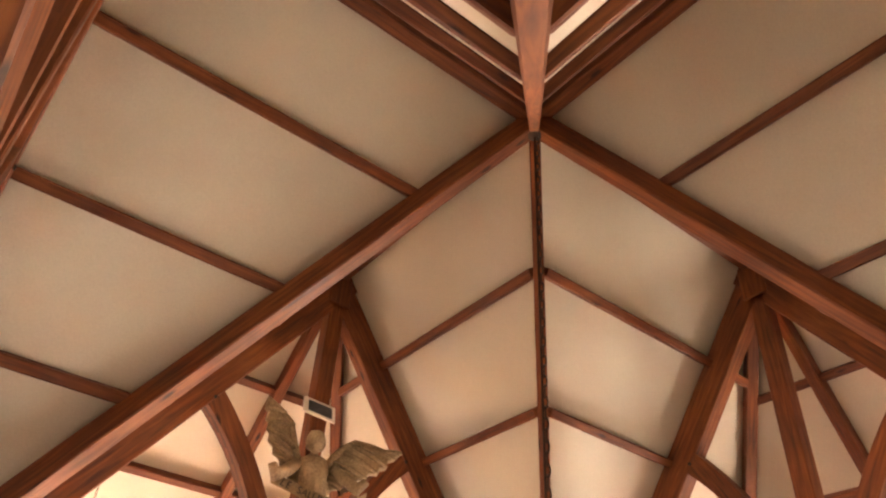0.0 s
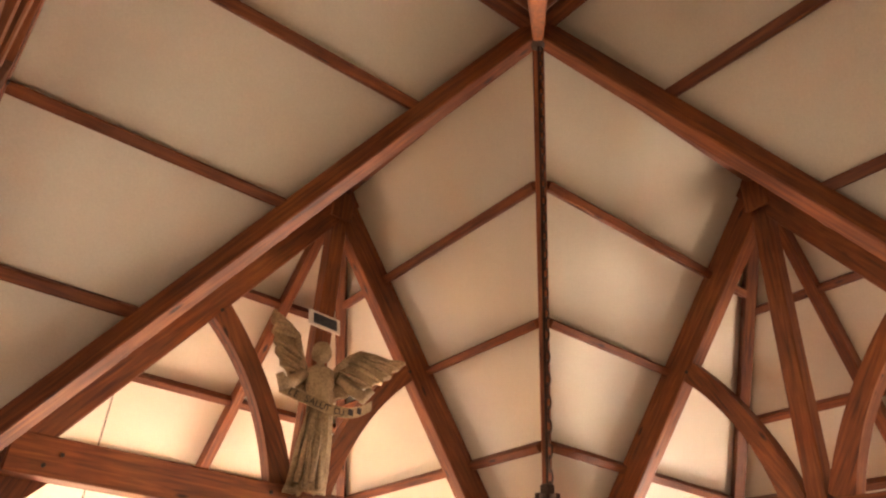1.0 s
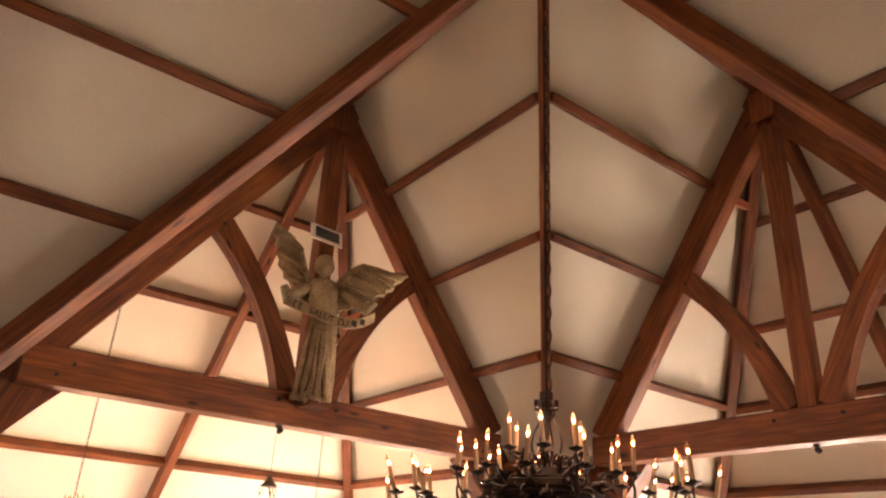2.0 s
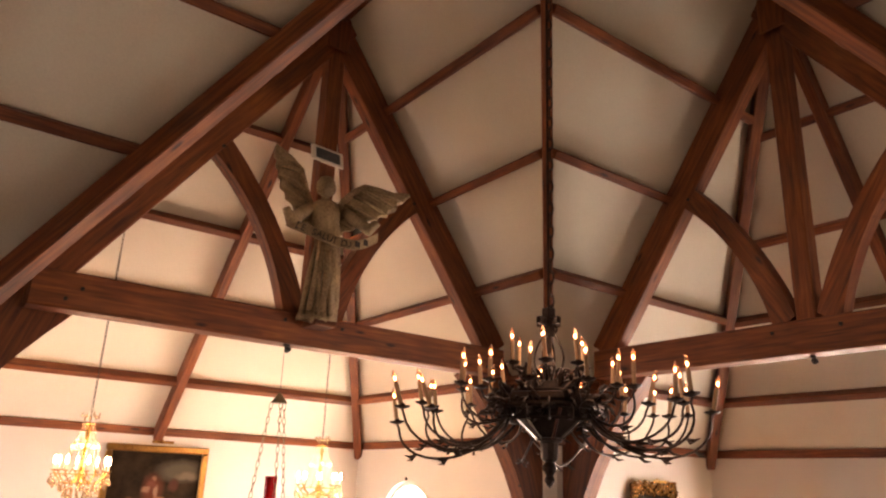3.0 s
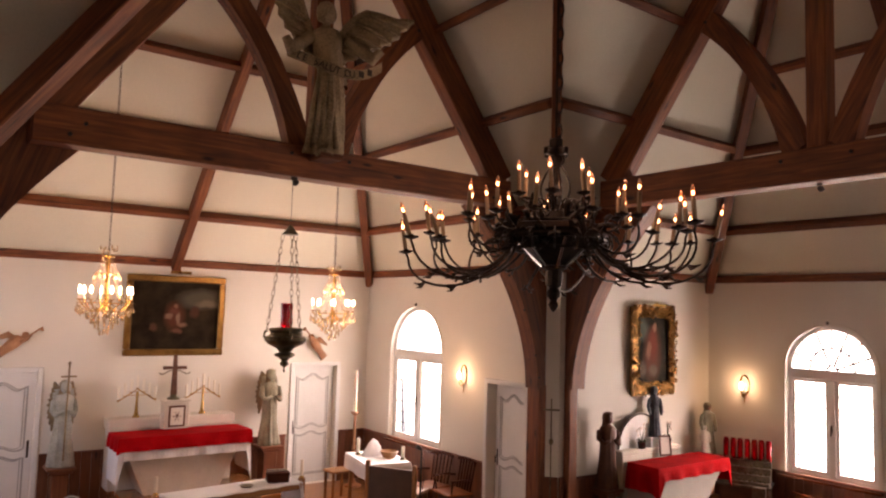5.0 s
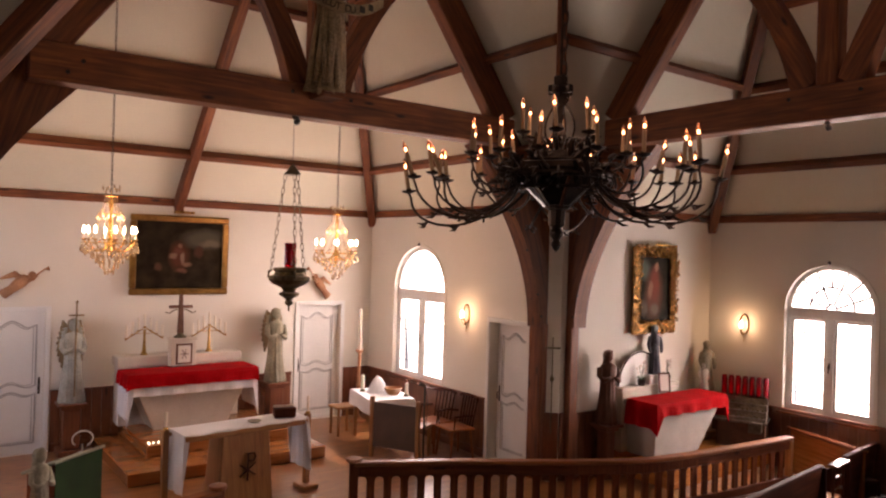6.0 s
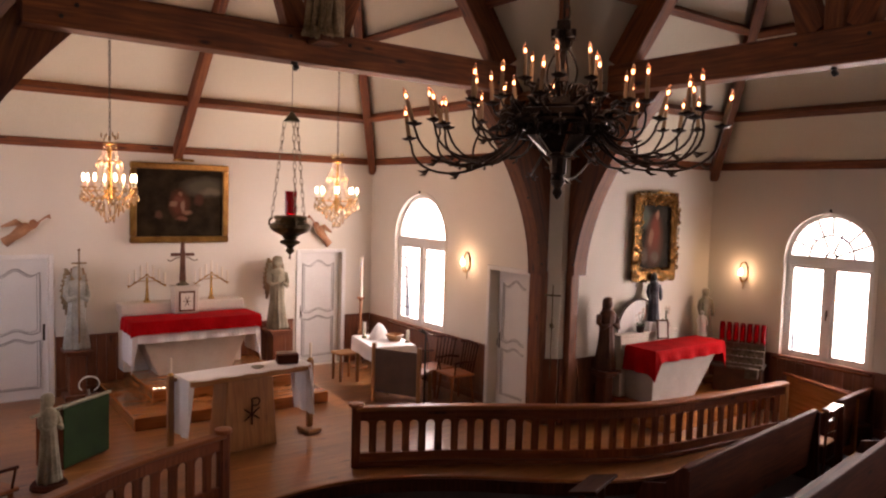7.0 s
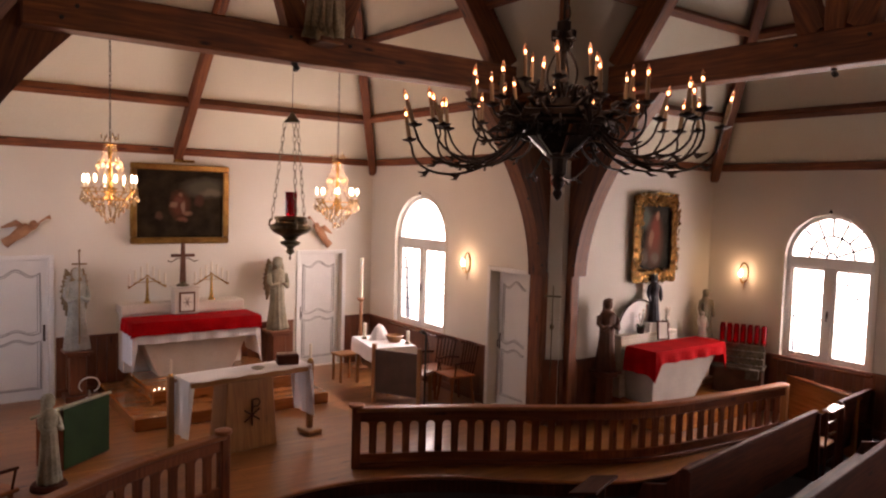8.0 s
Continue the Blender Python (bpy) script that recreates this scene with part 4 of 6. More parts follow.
# ---- sanctuary lamp ----
def sanctuary_lamp():
    ob = thing("sanctuary_lamp", pose(-0.28, A - 0.06, 0.11), "hanging bronze sanctuary lamp with red glass", "lamp")
    part("wire", tube([(0.0, 0, TIE0 - 0.11), (0, 0, 3.82)], 0.003, 5), IRON, ob)
    part("hook", lathe([(0, TIE0 - 0.15), (0.02, TIE0 - 0.14), (0.025, TIE0 - 0.11), (0, TIE0 - 0.11)], 8), IRON, ob)
    part("canopy", lathe([(0.08, 3.74), (0.085, 3.75), (0.05, 3.79), (0.015, 3.84), (0, 3.85)], 12), BRONZE, ob)
    for k in range(3):
        a = 2 * math.pi * k / 3 + 0.35
        c, s = math.cos(a), math.sin(a)
        part("chain", chain_bm((0.075 * c, 0.075 * s, 3.75), (0.20 * c, 0.20 * s, 2.74), 0.072, 0.0034, 0.36), BRONZE, ob)
    bowl = part("bowl", lathe([(r * 1.05, 2.78 - (2.78 - z) * 1.17) for r, z in ((0, 2.385), (0.012, 2.40), (0.006, 2.43), (0.045, 2.46), (0.03, 2.49), (0.05, 2.51), (0.095, 2.53), (0.10, 2.55), (0.055, 2.565), (0.085, 2.60), (0.17, 2.635), (0.205, 2.67),
                                (0.20, 2.70), (0.155, 2.715), (0.145, 2.735), (0.165, 2.755), (0.16, 2.775), (0.10, 2.78), (0, 2.78))], 24), BRONZE, ob, smooth=False)
    for k in range(3):
        a = 2 * math.pi * k / 3 + 0.35
        part("ear", moved(tube([(0.17, 0, 2.66), (0.225, 0, 2.68), (0.22, 0, 2.73), (0.19, 0, 2.745)], 0.014, 6), turn(math.degrees(a))), BRONZE, bowl)
    part("glass", lathe([(0.052, 2.78), (0.058, 2.80), (0.058, 3.0), (0.062, 3.03), (0.052, 3.03), (0.05, 2.82), (0, 2.80)], 16), RUBY, ob, "ruby red glass cylinder")
    part("candle_light", lathe([(0, 2.83), (0.022, 2.84), (0.018, 2.87), (0, 2.89)], 8), RUBYLIT, ob)
    return ob


sanctuary_lamp()


# ---- statues ----
def figure(height, mat, name, label, m, lean=0.0, wing_mat=None, wings=0, arms="folded", width=1.0, flat=0.8, crown=0.0, sword=False, seed=1.0):
    """A robed standing figure as one mesh."""
    h = height
    prof = [(0.0, 0.0), (0.165, 0.0), (0.17, 0.02), (0.150, 0.15), (0.130, 0.35), (0.122, 0.50), (0.118, 0.58), (0.132, 0.68), (0.140, 0.76), (0.120, 0.815), (0.062, 0.838), (0.040, 0.85), (0.040, 0.868)]
    head = [(0.040, 0.868), (0.052, 0.885), (0.062, 0.92), (0.060, 0.955), (0.044, 0.985), (0.018, 0.998), (0, 1.0)]
    hw = 1.0 if width == 1.0 else 1.12
    bm = lathe([(r * h * width, z * h) for r, z in prof] + [(r * h * hw, (0.868 + (z - 0.868) * hw) * h) for r, z in head[1:]], 40, 1.0, flat)
    for v in bm.verts:
        z = v.co.z / h
        if z < 0.80:
            a = math.atan2(v.co.y, v.co.x)
            deep = 1.0 if width == 1.0 else 1.9
            fold = deep * (0.10 * math.sin(a * 9 + seed + 2.2 * z) + 0.06 * math.sin(a * 17 + seed * 3))
            f = 1 + fold * (1 - z / 0.85)
            v.co.x *= f
            v.co.y *= f
        v.co.x += lean * h * 0.05 * math.sin(z * 5)
    bms = [bm]
    sh = 0.775 * h
    aw = min(1.0, width * 1.12) if wings != 1 else 1.0
    for s in (-1, 1):
        if arms == "folded":
            pts = [(s * 0.125 * h, 0, sh), (s * 0.150 * h, -0.03 * h, 0.66 * h), (s * 0.115 * h, -0.11 * h, 0.61 * h), (s * 0.03 * h, -0.15 * h, 0.66 * h)]
            rad = [0.040 * h, 0.038 * h, 0.040 * h, 0.020 * h]
        elif arms == "spread":
            pts = [(s * 0.12 * h, 0, sh), (s * 0.20 * h, -0.06 * h, 0.70 * h), (s * 0.27 * h, -0.13 * h, 0.64 * h), (s * 0.31 * h, -0.16 * h, 0.70 * h)]
            rad = [0.036 * h, 0.042 * h, 0.044 * h, 0.024 * h]
        else:
            pts = [(s * 0.125 * h, 0, sh), (s * 0.165 * h, -0.01 * h, 0.62 * h), (s * 0.15 * h, -0.06 * h, 0.50 * h), (s * 0.13 * h, -0.09 * h, 0.45 * h)]
            rad = [0.042 * h, 0.042 * h, 0.04 * h, 0.022 * h]
        bms.append(tube([(x * aw, y * aw, z) for x, y, z in pts], [q * aw for q in rad], 10))
    if wings == 1:
        left = [(-0.02, 0.62), (-0.06, 0.76), (-0.10, 0.80), (-0.15, 0.90), (-0.21, 1.05), (-0.30, 1.12), (-0.41, 1.17)]
        left_tips = [(-0.405, 1.10), (-0.385, 1.03), (-0.365, 0.96), (-0.335, 0.89), (-0.29, 0.81), (-0.22, 0.75), (-0.14, 0.67)]
        right = [(0.02, 0.60), (0.05, 0.76), (0.10, 0.87), (0.16, 0.95), (0.24, 1.00), (0.34, 0.99), (0.45, 0.96), (0.57, 0.96)]
        right_tips = [(0.53, 0.90), (0.48, 0.84), (0.42, 0.79), (0.35, 0.75), (0.27, 0.71), (0.19, 0.67), (0.10, 0.62)]
        for side, out, tips, swing in ((-1, left, left_tips, 12), (1, right, right_tips, -16)):
            edge = []
            for (xa, za), (xb, zb) in zip(tips, tips[1:] + [tips[-1]]):      # a scalloped feather edge
                edge += [(xa, za), ((xa + xb) / 2 * 0.96, (za + zb) / 2 + 0.012)]
            plate_bm = slab([(x * h, z * h) for x, z in out + edge], 0.045 * h, 1)
            bmesh.ops.triangulate(plate_bm, faces=plate_bm.faces[:])
            bmesh.ops.subdivide_edges(plate_bm, edges=plate_bm.edges[:], cuts=3, use_grid_fill=True)
            bms.append(moved(plate_bm, pose(0, 0.07 * h, 0, 0, 0, swing)))
            bms.append(moved(tube([(x * h * 0.97, 0.075 * h, z * h - 0.01 * h) for x, z in out[1:]], [0.034 * h - 0.004 * h * k for k in range(len(out) - 1)], 8), pose(0, 0, 0, 0, 0, swing)))
            for k, q in enumerate(tips):
                a = Vector((out[max(1, 5 - k)][0] * h * 0.85, 0.066 * h, (out[max(1, 5 - k)][1] - 0.03) * h))
                b = Vector((q[0] * h * 0.97, 0.066 * h, q[1] * h))
                bms.append(moved(tube([a, a.lerp(b, 0.55) + Vector((0, -0.006, 0.012 * h)), b], [0.014 * h, 0.020 * h, 0.008 * h], 6), pose(0, 0, 0, 0, 0, swing)))
        for sx in (-1, 1):      # feet below the hem
            bms.append(moved(lathe([(0, -0.02 * h), (0.022 * h, -0.012 * h), (0.026 * h, 0.02 * h), (0.02 * h, 0.05 * h), (0, 0.06 * h)], 10, 1, 1.5), pose(sx * 0.035 * h, -0.05 * h, 0.0)))
        for k in range(9):      # deep hanging folds of the robe
            u = (k - 4) / 4
            top = Vector((0.055 * u * h, -0.062 * h * math.sqrt(1 - 0.8 * u * u), 0.57 * h))
            low = Vector((0.115 * u * h + 0.012 * h * math.sin(k * 2.3), -0.098 * h * math.sqrt(1 - 0.8 * u * u), (0.03 + 0.03 * (k % 3)) * h))
            bms.append(tube([top, top.lerp(low, 0.5) + Vector((0.012 * h * math.sin(k * 1.7), 0, 0)), low], [0.010 * h, 0.018 * h, 0.022 * h], 7))
    for s in ((-1, 1) if wings == 2 else ()):
        n = 9
        base = Vector((s * 0.05 * h, 0.09 * h, 0.70 * h))
        for k in range(n):
            t = k / (n - 1)
            if wings == 2:      # folded down the back
                tip = Vector((s * (0.10 + 0.06 * math.sin(math.pi * t)) * h, (0.11 + 0.02 * t) * h, (0.40 + 0.58 * (1 - t)) * h))
            mid = base.lerp(tip, 0.55) + Vector((0, 0, 0.05 * h))
            bms.append(moved(tube([base, mid, tip], [0.05 * h, 0.045 * h, 0.012 * h], 8), Matrix()))
    if wings != 1:      # hair or veil falling to the shoulders
        bms.append(moved(lathe([(0.080 * h, 0.79 * h), (0.070 * h, 0.83 * h), (0.060 * h, 0.88 * h), (0.068 * h, 0.93 * h), (0.060 * h, 0.975 * h), (0.035 * h, 1.002 * h), (0, 1.010 * h)], 14, 1.0, 0.75), pose(0, 0.034 * h, 0)))
    if crown:
        bms.append(moved(lathe([(0.055 * h, 0), (0.062 * h, crown * h), (0.05 * h, crown * h), (0, crown * h * 0.8)], 12), pose(0, 0, 0.965 * h)))
    if sword:
        bms.append(box(-0.008 * h, 0.008 * h, -0.19 * h, -0.175 * h, 0.10 * h, 1.22 * h, 0.003))
        bms.append(box(-0.085 * h, 0.085 * h, -0.195 * h, -0.17 * h, 1.06 * h, 1.08 * h, 0.006))
        bms.append(moved(lathe([(0, 0), (0.02 * h, 0.015 * h), (0, 0.04 * h)], 8), pose(0, -0.18 * h, 1.21 * h)))
    bm = rough_up(joined(*bms), 0.012 * h, 14 / h, seed)
    ob = part(name, bm, mat, m=m, smooth=True)
    if wing_mat:
        ob.data.materials.append(wing_mat)
        for f in ob.data.polygons:
            c = f.center
            if (c.y > 0.06 * h and c.z > 0.40 * h and abs(c.x) > 0.05 * h) or (c.z > 0.84 * h and c.y > -0.022 * h) or (sword and c.y < -0.165 * h):
                f.material_index = 1
    return tagged(ob, label, "statue")


def pedestal(x, y, w, h, z0=0.0, mat=None, rot=0):
    mat = mat or WAINSCOT
    ob = thing("pedestal", pose(x, y, z0, 0, 0, rot), "turned square wooden pedestal carrying a statue", "pedestal", "pedestals")
    part("base", box(-w / 2 - 0.03, w / 2 + 0.03, -w / 2 - 0.03, w / 2 + 0.03, 0.001, 0.09, 0.012), mat, ob)
    part("shaft", box(-w / 2 + 0.04, w / 2 - 0.04, -w / 2 + 0.04, w / 2 - 0.04, 0.09, h - 0.09, 0.012), mat, ob)
    part("collar", box(-w / 2, w / 2, -w / 2, w / 2, h - 0.09, h - 0.04, 0.012), mat, ob)
    part("top", box(-w / 2 - 0.04, w / 2 + 0.04, -w / 2 - 0.04, w / 2 + 0.04, h - 0.04, h, 0.01), mat, ob)
    return ob


# carved angel on the tie beam, its banner and the small picture panel above it
ob = figure(1.58, ANGELSTONE, "angel_statue", "carved tan angel with spread wings on the tie beam", pose(-0.06, A - 0.29, TIE1 - 0.10, 4, 0, -16), lean=0.6, wings=1, arms="spread", seed=2.0, width=0.70)
ledge = part("bracket", box(-0.15, 0.11, A - 0.43, A - 0.131, TIE1 - 0.16, TIE1 - 0.10, 0.01), TIMBER)
tagged(ledge, "small timber bracket under the carved angel", "bracket")


def ribbon():
    ob = thing("banner", pose(-0.09, A - 0.60, 5.50, 0, 0, -16), "tan carved ribbon with dark lettering across the angel", "banner")
    n = 24
    bm = bmesh.new()
    def at(t):
        return Vector((-0.50 + 1.0 * t, -0.05 + 0.20 * (2 * t - 1) ** 2, 0.20 * (2 * t - 1) ** 2 + 0.03 * math.sin(t * 6) - 0.02 * t))
    rows = []
    for i in range(n + 1):
        p = at(i / n)
        rows.append([bm.verts.new(p + Vector((0, dy, dz))) for dy, dz in ((-0.006, -0.055), (-0.006, 0.055), (0.006, 0.055), (0.006, -0.055))])
    for a, b in zip(rows, rows[1:]):
        for k in range(4):
            bm.faces.new((a[k], a[(k + 1) % 4], b[(k + 1) % 4], b[k]))
    bm.faces.new(rows[0])
    bm.faces.new(rows[-1][::-1])
    bmesh.ops.recalc_face_normals(bm, faces=bm.faces[:])
    part("ribbon", bm, ANGELSTONE, ob)
    words = "LE SALUT DU"
    for i, ch in enumerate(words):
        if ch == " ":
            continue
        cu = bpy.data.curves.new("letter", "FONT")
        cu.body, cu.size, cu.extrude, cu.align_x = ch, 0.10, 0.003, "CENTER"
        tmp = bpy.data.objects.new("letter", cu)
        scene.collection.objects.link(tmp)
        bpy.context.view_layer.update()
        me = bpy.data.meshes.new_from_object(tmp.evaluated_get(bpy.context.evaluated_depsgraph_get()))
        bpy.data.objects.remove(tmp)
        me.materials.clear()
        me.materials.append(LETTER)
        t = 0.10 + 0.054 * i
        p, q = at(t - 0.02), at(t + 0.02)
        d = q - p
        yaw, dip = math.degrees(math.atan2(d.y, d.x)), math.degrees(math.atan2(d.z, math.hypot(d.x, d.y)))
        c = new("letter", me)
        c.parent = ob
        c.matrix_basis = Matrix.Translation(at(t) + Vector((0, -0.012, -0.035))) @ pose(0, 0, 0, 0, 0, yaw) @ pose(0, 0, 0, 0, -dip, 0) @ pose(0, 0, 0, 90, 0, 0)
    for t, w in ((0.74, 0.07), (0.84, 0.06)):
        p = at(t)
        part("bar", moved(box(-w / 2, w / 2, -0.004, 0.0, -0.03, 0.035), Matrix.Translation(p + Vector((0, -0.008, 0))) @ pose(0, 0, 0, 0, 0, 28)), LETTER, ob)
    return ob


ribbon()
sg = thing("framed_print", pose(-0.045, A - 0.15, 6.65, -14, 1, 4), "small dark picture in a pale mount on the king post", "picture")
part("mount", box(-0.21, 0.21, -0.012, 0.012, -0.105, 0.105, 0.004), PAPER, sg)
part("picture", box(-0.155, 0.165, -0.016, -0.0125, -0.07, 0.072), mottled("dark print", (0.02, 0.03, 0.04), (0.08, 0.09, 0.10), 8, 30, 0.4, 0.0), sg)
part("arm", tube([(0, 0.01, 0), (0.0, 0.10, 0.02)], 0.012, 6), IRON, sg)

# altar angels on pedestals
pedestal(-1.50, 8.24, 0.30, 0.75)
figure(1.20, PALEBLUE, "angel_statue", "pale grey-blue robed angel statue with gilded wings and sword", pose(-1.50, 8.24, 0.75), width=0.76, wing_mat=DULLGILT, wings=2, arms="folded", sword=True, seed=3.0)
pedestal(1.62, 8.22, 0.32, 0.80)
figure(1.24, PALEGREEN, "angel_statue", "pale grey-green robed angel statue with gilded wings on a pedestal", pose(1.62, 8.22, 0.80), width=0.78, wing_mat=DULLGILT, wings=2, arms="folded", seed=4.0)


def wall_cherub(x, z, s, tilt):
    bms = [moved(lathe([(0, -0.30), (0.07, -0.28), (0.06, -0.15), (0.085, 0.0), (0.07, 0.10), (0.03, 0.13), (0, 0.135)], 14, 1, 0.7), Matrix()),
           moved(lathe([(0, 0), (0.045, 0.02), (0.055, 0.06), (0.035, 0.10), (0, 0.11)], 12), pose(0, -0.02, 0.12))]
    bms.append(tube([(0.03, -0.02, 0.08), (0.05, -0.06, 0.16), (0.03, -0.08, 0.24)], [0.03, 0.026, 0.015], 8))
    bms.append(tube([(0.02, -0.08, 0.17), (0.03, -0.09, 0.36), (0.05, -0.09, 0.40)], [0.010, 0.013, 0.035], 8))
    bms.append(tube([(-0.03, 0.03, 0.05), (-0.13, 0.06, 0.02), (-0.20, 0.08, -0.16)], [0.04, 0.05, 0.015], 8))
    bm = rough_up(joined(*bms), 0.012, 14, x)
    ob = part("cherub_figure", bm, TANFIG, m=pose(x, B - 0.10, z, 0, tilt, 0) @ Matrix.Diagonal((s, 1, 1, 1)), smooth=True)
    return tagged(ob, "small tan carved angel blowing a trumpet on the wall", "statue", "wall carvings")


wall_cherub(-2.17, 2.48, 1, 52)
wall_cherub(2.52, 2.44, -1, -38)


# ---- paintings ----
def framed(name, m, w, h, fw, mat, canvas_mat, label, carved, lamp):
    ob = thing(name, m, label, "painting")
    for s in (-1, 1):
        for along in (0, 1):
            if along:
                bmf = box(-w / 2, w / 2, -0.07, -0.004, s * (h / 2 - fw / 2) - fw / 2, s * (h / 2 - fw / 2) + fw / 2, 0.018)
            else:
                bmf = box(s * (w / 2 - fw / 2) - fw / 2, s * (w / 2 - fw / 2) + fw / 2, -0.068, -0.004, -h / 2 + fw + 0.001, h / 2 - fw - 0.001, 0.018)
            if carved:
                rng = random.Random(s * 7 + along)
                lumps = [bmf]
                length = w if along else h - 2 * fw
                for k in range(int(length / 0.036)):
                    u = -length / 2 + 0.036 * (k + 0.5)
                    for row in (-0.52, -0.15, 0.2, 0.58):
                        c = s * ((h if along else w) / 2 - fw / 2) + row * fw + rng.uniform(-0.012, 0.012)
                        x, z = (u, c) if along else (c, u)
                        f = rng.uniform(0.6, 1.9)
                        lumps.append(moved(lathe([(0, -0.022 * f), (0.011 * f, -0.010 * f), (0.014 * f, 0.006 * f), (0, 0.024 * f)], 6), pose(x, -0.058 - rng.uniform(0, 0.02), z, rng.uniform(0, 180), rng.uniform(0, 180), 0)))
                bmf = joined(*lumps)
            part("frame_rail" if along else "frame_stile", bmf, mat, ob)
    part("canvas", box(-w / 2 + fw, w / 2 - fw, -0.03, -0.01, -h / 2 + fw, h / 2 - fw), canvas_mat, ob)
    if lamp:
        part("picture_lamp", joined(tube([(0, -0.03, h / 2), (0, -0.10, h / 2 + 0.07), (0, -0.16, h / 2 + 0.03)], 0.008, 6), tube([(-0.14, -0.16, h / 2 + 0.03), (0.14, -0.16, h / 2 + 0.03)], 0.016, 8)), BRASS, ob)
    return ob


P1 = canvas("old landscape painting", [(0.38, 0.26, 0.44, 0.20, (0.085, 0.075, 0.052)), (0.50, 0.20, 0.24, 0.07, (0.15, 0.125, 0.085)), (-0.02, 0.0, 0.20, 0.26, (0.10, 0.034, 0.020)), (-0.01, 0.15, 0.045, 0.060, (0.20, 0.105, 0.065)), (-0.11, -0.02, 0.085, 0.055, (0.22, 0.135, 0.09)), (0.04, -0.04, 0.040, 0.12, (0.24, 0.16, 0.11)), (0.10, -0.13, 0.10, 0.05, (0.21, 0.12, 0.075)), (0.02, -0.24, 0.10, 0.06, (0.14, 0.062, 0.038)), (-0.04, 0.05, 0.10, 0.05, (0.13, 0.05, 0.032)), (-0.34, -0.18, 0.09, 0.09, (0.09, 0.045, 0.028)), (0.30, 0.06, 0.10, 0.13, (0.075, 0.030, 0.020))], (0.011, 0.007, 0.004), (0.036, 0.024, 0.013))
framed("painting", wall_pose((0.06, B), (0, -1)) @ pose(0, -0.02, 2.91), 1.55, 1.26, 0.10, GOLDFRAME, P1, "dark old oil painting in a gilded frame on the altar wall", False, False)
part_lamp = thing("picture_light", pose(0.06, B - 0.02, 3.60), "small brass picture light above the painting", "lamp")
part("stem", tube([(0, 0, 0.04), (0, -0.10, 0.06), (0, -0.16, 0.0)], 0.009, 6), BRASS, part_lamp)
part("shade", tube([(-0.16, -0.17, -0.01), (0.16, -0.17, -0.01)], 0.022, 8), BRASS, part_lamp)
P2 = canvas("old figure painting", [(-0.24, 0.30, 0.18, 0.22, (0.07, 0.085, 0.07)), (0.0, -0.05, 0.26, 0.50, (0.10, 0.042, 0.028)), (0.02, 0.10, 0.13, 0.30, (0.15, 0.042, 0.028)), (0.05, 0.34, 0.065, 0.09, (0.24, 0.125, 0.08)), (-0.08, 0.0, 0.08, 0.14, (0.20, 0.105, 0.07)), (0.02, -0.30, 0.12, 0.12, (0.10, 0.075, 0.06)), (-0.22, -0.28, 0.12, 0.16, (0.09, 0.07, 0.055))], (0.010, 0.010, 0.008), (0.04, 0.034, 0.024))
framed("painting", wall_pose((5.695, A), (0, -1)) @ pose(0, -0.02, 2.61), 1.035, 1.30, 0.15, GILT, P2, "painting in a heavy carved gilt frame over the side altar", True, True)


# ---- wall sconces ----
def sconce(m):
    ob = thing("wall_sconce", m, "lit brass wall sconce with an oval back", "wall lamp", "wall sconces")
    part("back_ring", tube([(0.075 * math.cos(a), -0.012, 0.15 * math.sin(a)) for a in (2 * math.pi * k / 24 for k in range(24))], 0.010, 6, True), BRASS, ob)
    part("arm", tube([(0, -0.012, -0.15), (0, -0.05, -0.17), (0, -0.10, -0.12), (0, -0.10, -0.08)], 0.008, 6), BRASS, ob)
    part("cup", moved(lathe([(0.008, 0), (0.03, 0.012), (0.032, 0.02), (0, 0.021)], 10), pose(0, -0.10, -0.08)), BRASS, ob)
    part("bulb", moved(lathe([(0.012, 0.02), (0.026, 0.05), (0.028, 0.075), (0.016, 0.12), (0, 0.14)], 10), pose(0, -0.10, -0.08)), FLAMEHOT, ob, smooth=True)
    part("tail", tube([(0, -0.012, -0.15), (0, -0.012, -0.27)], 0.005, 5), BRASS, ob)
    return ob


sconce(wall_pose((A, 5.534), (-1, 0)) @ pose(0, 0, 2.13))
sconce(wall_pose((BT, 2.994), (-1, 0)) @ pose(0, 0, 2.09))


